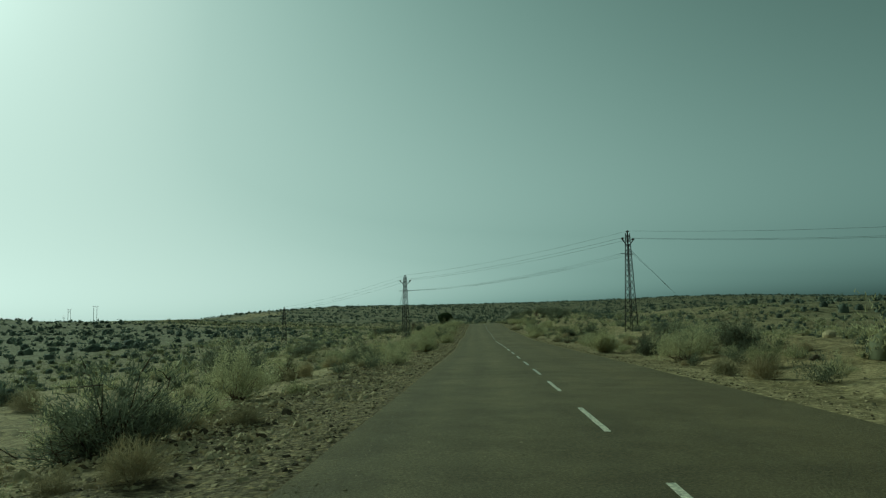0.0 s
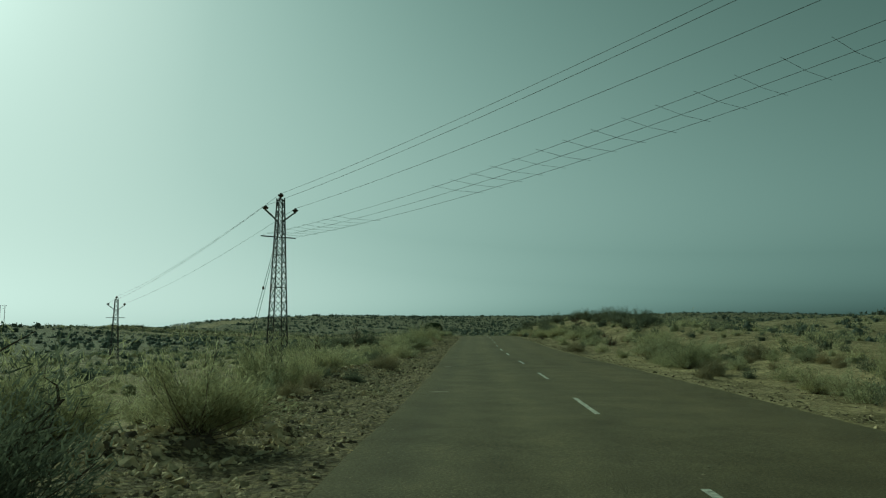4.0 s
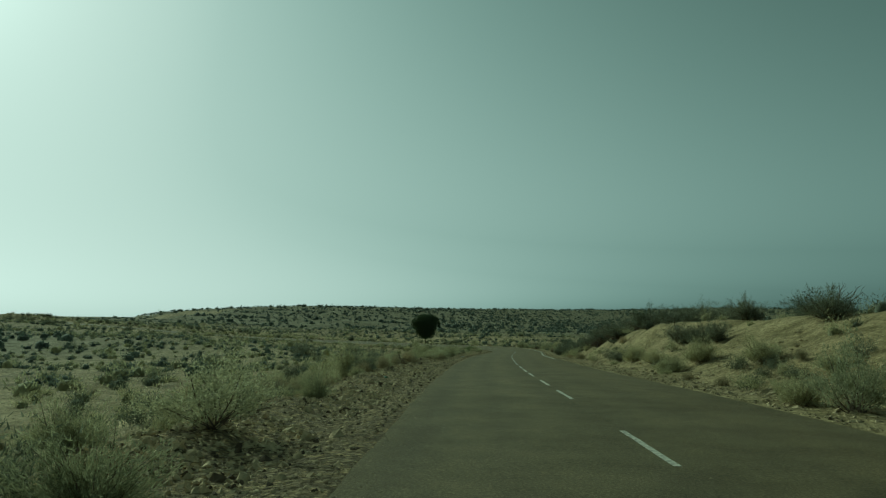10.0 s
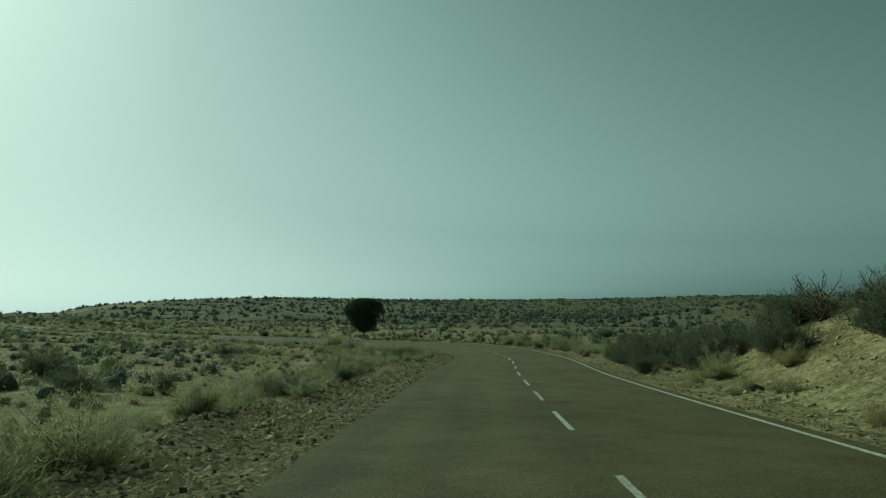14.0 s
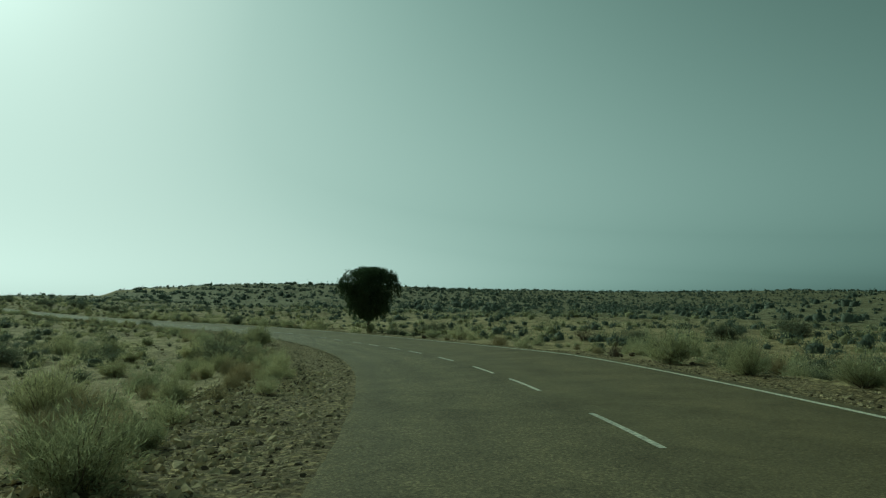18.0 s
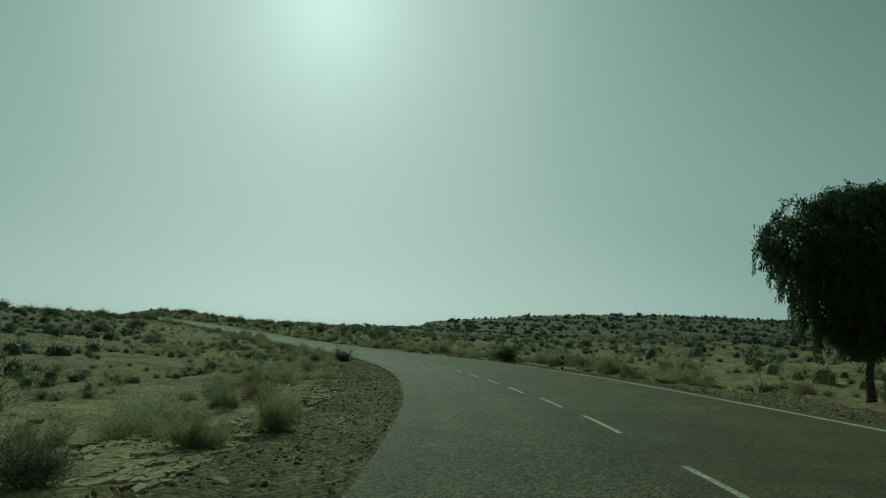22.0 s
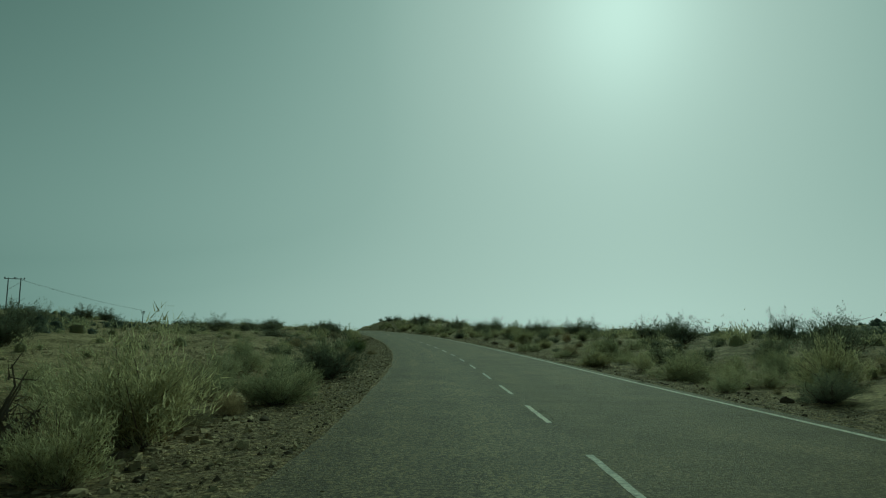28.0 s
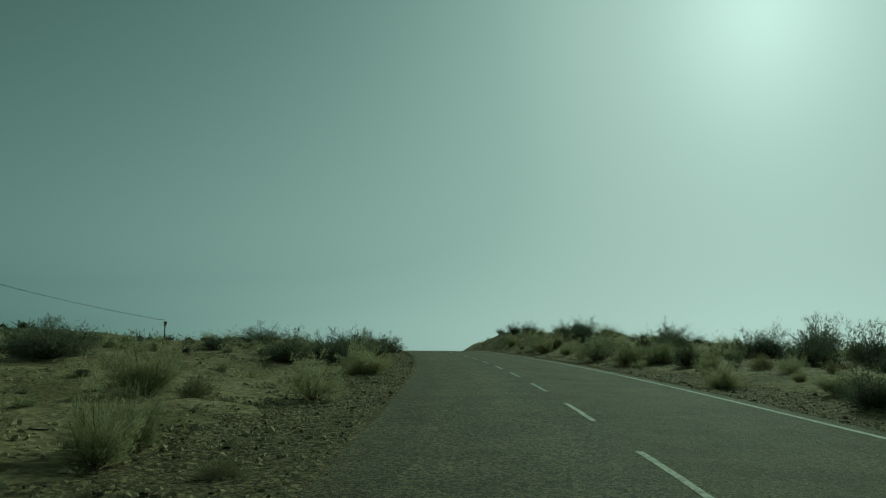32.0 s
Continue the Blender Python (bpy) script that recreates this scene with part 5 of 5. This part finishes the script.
# clods pushed up along the verge, in drifts
n = 105000
s, u = srng.uniform(-2, 330, n), -4.35 - srng.beta(1.5, 2.2, n) * 4.4
x, y, _ = spot(s, u)
drift = waves(x, y, 91, 5.0) + 0.5 * waves(x, y, 92, 1.6) > -0.25
for k, mat, seed in ((0, CLOD, 18), (1, DARK_STONE, 19)):
    pick = drift & (np.arange(n) % 8 == 0 if k else np.arange(n) % 8 > 0)
    scatter_stones("verge_clods", x[pick], y[pick], np.minimum(0.13, 0.030 + 0.018 * srng.exponential(1.0, pick.sum())), mat, seed, "brown earth clods and stones heaped along the verge", 0.75)
n = 24000
s, u = srng.uniform(495, 600, n), -4.6 - srng.beta(1.1, 1.7, n) * 16
x, y, _ = spot(s, u)
drift = waves(x, y, 93, 6.0) + 0.5 * waves(x, y, 94, 1.8) > 0.0
scatter_stones("verge_clods", x[drift], y[drift], np.minimum(0.15, 0.030 + 0.022 * srng.exponential(1.0, drift.sum())), STONE, 20, "brown stones and clods strewn over the open sand", 0.6)
n = 15000
s = srng.uniform(150, 300, n)
u = 5.0 + srng.beta(1.3, 2.2, n) * 8.0
x, y, _ = spot(s, u + wide(s))
scatter_stones("bank_clods", x, y, np.minimum(0.16, 0.02 + 0.03 * srng.exponential(1.0, n)), STONE, 9, "brown earth clods at the foot of the sand bank", 0.5)


# grit strewn over the asphalt, thickest along its edge
n = 14000
s = srng.uniform(-2, 600, n)
u = np.where(np.arange(n) % 3 > 0, -3.65 + srng.exponential(0.32, n), srng.uniform(-3.6, 0.4, n))
x, y, z = spot(s, np.minimum(u, 3.5))
grit = scatter_stones("road_grit", x, y, np.minimum(0.024, 0.006 + 0.005 * srng.exponential(1.0, n)), PALE_STONE, 10, "pale grit and chippings strewn over the asphalt", 0.5, z)


# single dark rocks that stand out: metres along, metres to the right, width, height
ROCKS = [(38.5, 16.7, 0.9, 0.48), (28.8, 13.9, 0.67, 0.31), (26, 10.1, 0.41, 0.2), (135.1, 4.7, 0.26, 0.16), (249.9, 6.7, 0.39, 0.18), (269.3, 6.9, 0.57, 0.23), (199.7, 7.7, 0.33, 0.24), (200.3, 7.5, 0.38, 0.14), (298.8, 5.9, 0.62, 0.44), (299.5, 6, 0.29, 0.18), (339.5, 14.3, 0.4, 0.3), (331.9, 7.9, 0.46, 0.21), (329.1, 9.7, 0.43, 0.22), (332.6, 8.9, 0.37, 0.18), (325.8, 7.6, 0.25, 0.12), (332.5, 11.2, 0.26, 0.17)]
ROCKS += [(361.5, 7.6, 0.42, 0.30), (362.4, 8.2, 0.34, 0.22), (374, 8.4, 0.51, 0.32), (370.3, 7.1, 0.36, 0.15), (368.1, 9.1, 0.24, 0.15), (375.7, -5.3, 0.25, 0.06), (487.9, -6, 0.2, 0.14), (489.4, -6.4, 0.21, 0.13), (489.2, -5.3, 0.21, 0.11), (492, -5.4, 0.16, 0.1), (492.3, -5.2, 0.23, 0.14), (488.9, -4.7, 0.26, 0.15), (500.8, 7.8, 0.52, 0.24), (495.9, 6.6, 0.4, 0.21)]


def rock(s, u, w, h, seed):
    rng = np.random.RandomState(seed)
    x, y, _ = (float(v) for v in spot(s, u))
    bm = bmesh.new()
    bmesh.ops.create_icosphere(bm, subdivisions=2, radius=0.5)
    cuts = rng.normal(size=(7, 3))
    cuts /= np.linalg.norm(cuts, axis=1)[:, None]
    for v in bm.verts:
        q = np.array(v.co)
        for c in cuts:
            over = q @ c - 0.34
            if over > 0:
                q = q - c * over * 0.85
        v.co = Vector(q * (1 + rng.uniform(-0.05, 0.05)))
    ob = part("rock", bm, DARK_STONE if seed % 3 else STONE)
    ob.matrix_basis = Matrix.LocRotScale((x, y, float(ground_z(x, y)) + 0.22 * h), Euler((rng.uniform(-0.3, 0.3), rng.uniform(-0.3, 0.3), rng.uniform(0, 6.28))), (w * 1.1, w * 0.85, h * 1.3))
    tagged(ob, "rough brown rock lying on the stony verge", "rock", "rocks by the road")


for k, (s, u, w, h) in enumerate(ROCKS):
    rock(s, u, w, h, k)


# ---- roadside marker post ----
def marker_post(x, y):
    z = float(ground_z(x, y)) - 0.1
    t = thing("marker_post", "short weathered black roadside post with a pale cap", "post", "", (x, y, z))
    bar("shaft", (0, 0, 0), (0, 0, 0.95), 0.075, STEEL, t, 8)
    for h in (0.3, 0.62):
        bar("band", (0, 0, h), (0, 0, h + 0.14), 0.079, PAINT, t, 8, "faded white painted band")


px, py, _ = spot(408.2, 6.4)
marker_post(float(px), float(py))


# ---- broken stone ledges along the left verge ----
def stone_ledge(s0, s1, u, rows, seed):
    rng = np.random.RandomState(seed)
    x, y, _ = (float(v) for v in spot((s0 + s1) / 2, u))
    z = float(ground_z(x, y))
    t = thing("stone_ledge", "low ledge of broken flat pale stone slabs beside the gravel shoulder", "stone ledge", "stone ledges", (x, y, z))
    sv = s0
    while sv < s1:
        length = rng.uniform(0.14, 0.46)
        for r in range(rows):
            px, py, _ = (float(v) for v in spot(sv + rng.uniform(-0.1, 0.1), u - 0.26 * r + rng.uniform(-0.16, 0.16)))
            pz = float(ground_z(px, py))
            bm = bmesh.new()
            k = rng.randint(6, 10)
            lx, ly, th = length * rng.uniform(0.4, 0.6), rng.uniform(0.05, 0.13), rng.uniform(0.005, 0.05)
            low, top = [], []
            for i in range(k):
                a = 6.283 * i / k + rng.uniform(-0.3, 0.3)
                q = rng.uniform(0.6, 1.2)
                low.append(bm.verts.new((lx * q * math.cos(a), ly * q * math.sin(a), -0.10)))
                top.append(bm.verts.new((lx * q * 0.93 * math.cos(a), ly * q * 0.93 * math.sin(a), th + rng.uniform(-0.02, 0.02))))
            bm.faces.new(top)
            for i in range(k):
                bm.faces.new((low[i], low[(i + 1) % k], top[(i + 1) % k], top[i]))
            ax, ay = np.interp(sv, CHAIN, AHEAD[:, 0]), np.interp(sv, CHAIN, AHEAD[:, 1])
            ob = part("stone_slab", bm, PALE_STONE if rng.uniform() < 0.65 else STONE, t)
            ob.matrix_basis = Matrix.Translation((px - x, py - y, pz - z)) @ Euler((rng.uniform(-0.2, 0.2), rng.uniform(-0.2, 0.2), math.atan2(ay, ax) + rng.uniform(-0.5, 0.5))).to_matrix().to_4x4()
        sv += length * 0.95


stone_ledge(84.5, 90.5, -7.0, 2, 1)
stone_ledge(100.5, 108.0, -6.3, 4, 2)
stone_ledge(340.0, 349.0, -6.5, 6, 3)
stone_ledge(414.5, 423.0, -6.5, 6, 4)
stone_ledge(484.0, 493.0, -5.6, 3, 5)


# ---- stone pitching on the outer slope of the embankment ----
def slab_field(name, ss, uu, long, wide_by, mat, seed, label):
    """Flat ragged slabs laid along the road, joined into one mesh."""
    rng = np.random.RandomState(seed)
    n, k = len(ss), 7
    x, y, _ = spot(ss, uu)
    z = ground_z(x, y)
    ax, ay = np.interp(ss, CHAIN, AHEAD[:, 0]), np.interp(ss, CHAIN, AHEAD[:, 1])
    turn = np.arctan2(ay, ax) + rng.normal(size=n) * 0.25
    a = np.linspace(0, 6.283, k, endpoint=False)[None] + rng.uniform(-0.3, 0.3, (n, k))
    r = rng.uniform(0.65, 1.2, (n, k))
    px, py = long[:, None] * r * np.cos(a), wide_by[:, None] * r * np.sin(a)
    tx, ty = rng.normal(size=(n, 1)) * 0.06, rng.normal(size=(n, 1)) * 0.08
    thick = rng.uniform(0.004, 0.034, (n, 1))
    c, d = np.cos(turn)[:, None], np.sin(turn)[:, None]
    top = np.stack([px * c - py * d + x[:, None], px * d + py * c + y[:, None], z[:, None] + thick + px * tx + py * ty], 2)
    low = top + np.stack([(px * c - py * d) * 0.06, (px * d + py * c) * 0.06, np.full((n, k), -0.16)], 2)
    v = np.concatenate([top, low], 1).reshape(-1, 3)
    faces = []
    for i in range(n):
        o = i * 2 * k
        faces.append(tuple(range(o, o + k)))
        faces += [(o + (m + 1) % k, o + m, o + k + m, o + k + (m + 1) % k) for m in range(k)]
    return tagged(mesh_object(name, v.tolist(), faces, mat), label, "stone pitching", kind="stuff")


prng = np.random.RandomState(12)
n = 15000
ss, uu = prng.uniform(336, 448, n), -prng.uniform(6.0, 9.2, n)
patchy = waves(ss, uu * 3, 81, 9.0) + 0.5 * waves(ss, uu * 3, 82, 3.0) > 0.05
done = ((ss > 339) & (ss < 351) | (ss > 413.5) & (ss < 425)) & (uu > -8.2)
ss, uu = ss[patchy & ~done], uu[patchy & ~done]
n = len(ss)
slab_field("stone_pitching", ss[::2], uu[::2], prng.uniform(0.10, 0.27, n)[::2], prng.uniform(0.05, 0.12, n)[::2], PALE_STONE, 13, "flat pale stones pitched along the embankment slope")
slab_field("stone_pitching", ss[1::2], uu[1::2], prng.uniform(0.08, 0.24, n)[1::2], prng.uniform(0.05, 0.11, n)[1::2], STONE, 14, "flat brown stones pitched along the embankment slope")
# the pale line of stones at the foot of the slope
ss = np.arange(357.0, 447.0, 0.42)
ss = ss[waves(ss, ss * 0, 83, 8.0) > -0.75]
uu = np.interp(ss, [357, 400, 424, 436, 447], [-12.7, -13.4, -11.8, -13.4, -14.5])
n = len(ss)
slab_field("stone_edging", ss, uu + prng.uniform(-0.06, 0.06, n), prng.uniform(0.22, 0.42, n), prng.uniform(0.14, 0.24, n), PALE_STONE, 15, "line of pale flat stones at the foot of the embankment")


# ---- litter on the verge ----
GLASS = plain("green_glass", (0.05, 0.16, 0.07), 0.2, vary=0.15)
PALE_CARD = plain("pale_card", (0.55, 0.53, 0.48), 0.8, vary=0.15)


def bottle(s, u, turn):
    x, y, _ = (float(v) for v in spot(s, u))
    t = thing("bottle", "empty green bottle lying on the gravel verge", "bottle", "", (x, y, float(ground_z(x, y)) + 0.055))
    body = lathe("body", [(0, 0.005), (0.01, 0.036), (0.16, 0.036), (0.20, 0.016), (0.27, 0.014), (0.275, 0.006)], (0, 0, 0), GLASS, t, 14)
    cap = lathe("cap", [(0.272, 0.016), (0.292, 0.016), (0.294, 0.002)], (0, 0, 0), PALE_CARD, t, 12, "pale cap")
    t.matrix_basis = t.matrix_basis @ pose(0, 0, 0, 90, 0, turn)


def carton(s, u, turn):
    x, y, _ = (float(v) for v in spot(s, u))
    bm = bmesh.new()
    bmesh.ops.create_cube(bm, size=1.0)
    bmesh.ops.scale(bm, vec=(0.30, 0.20, 0.07), verts=bm.verts)
    bmesh.ops.bevel(bm, geom=bm.edges[:], offset=0.012, segments=2, affect="EDGES")
    for v in bm.verts:
        v.co.z += 0.02 * math.sin(9 * v.co.x) * (v.co.z > 0)
    ob = part("carton", bm, PALE_CARD)
    ob.matrix_basis = pose(x, y, float(ground_z(x, y)) + 0.05, 3, 0, turn)
    tagged(ob, "crumpled pale cardboard carton lying on the gravel verge", "carton")


bottle(212.7, -5.7, 35)
carton(252.3, -4.6, 20)
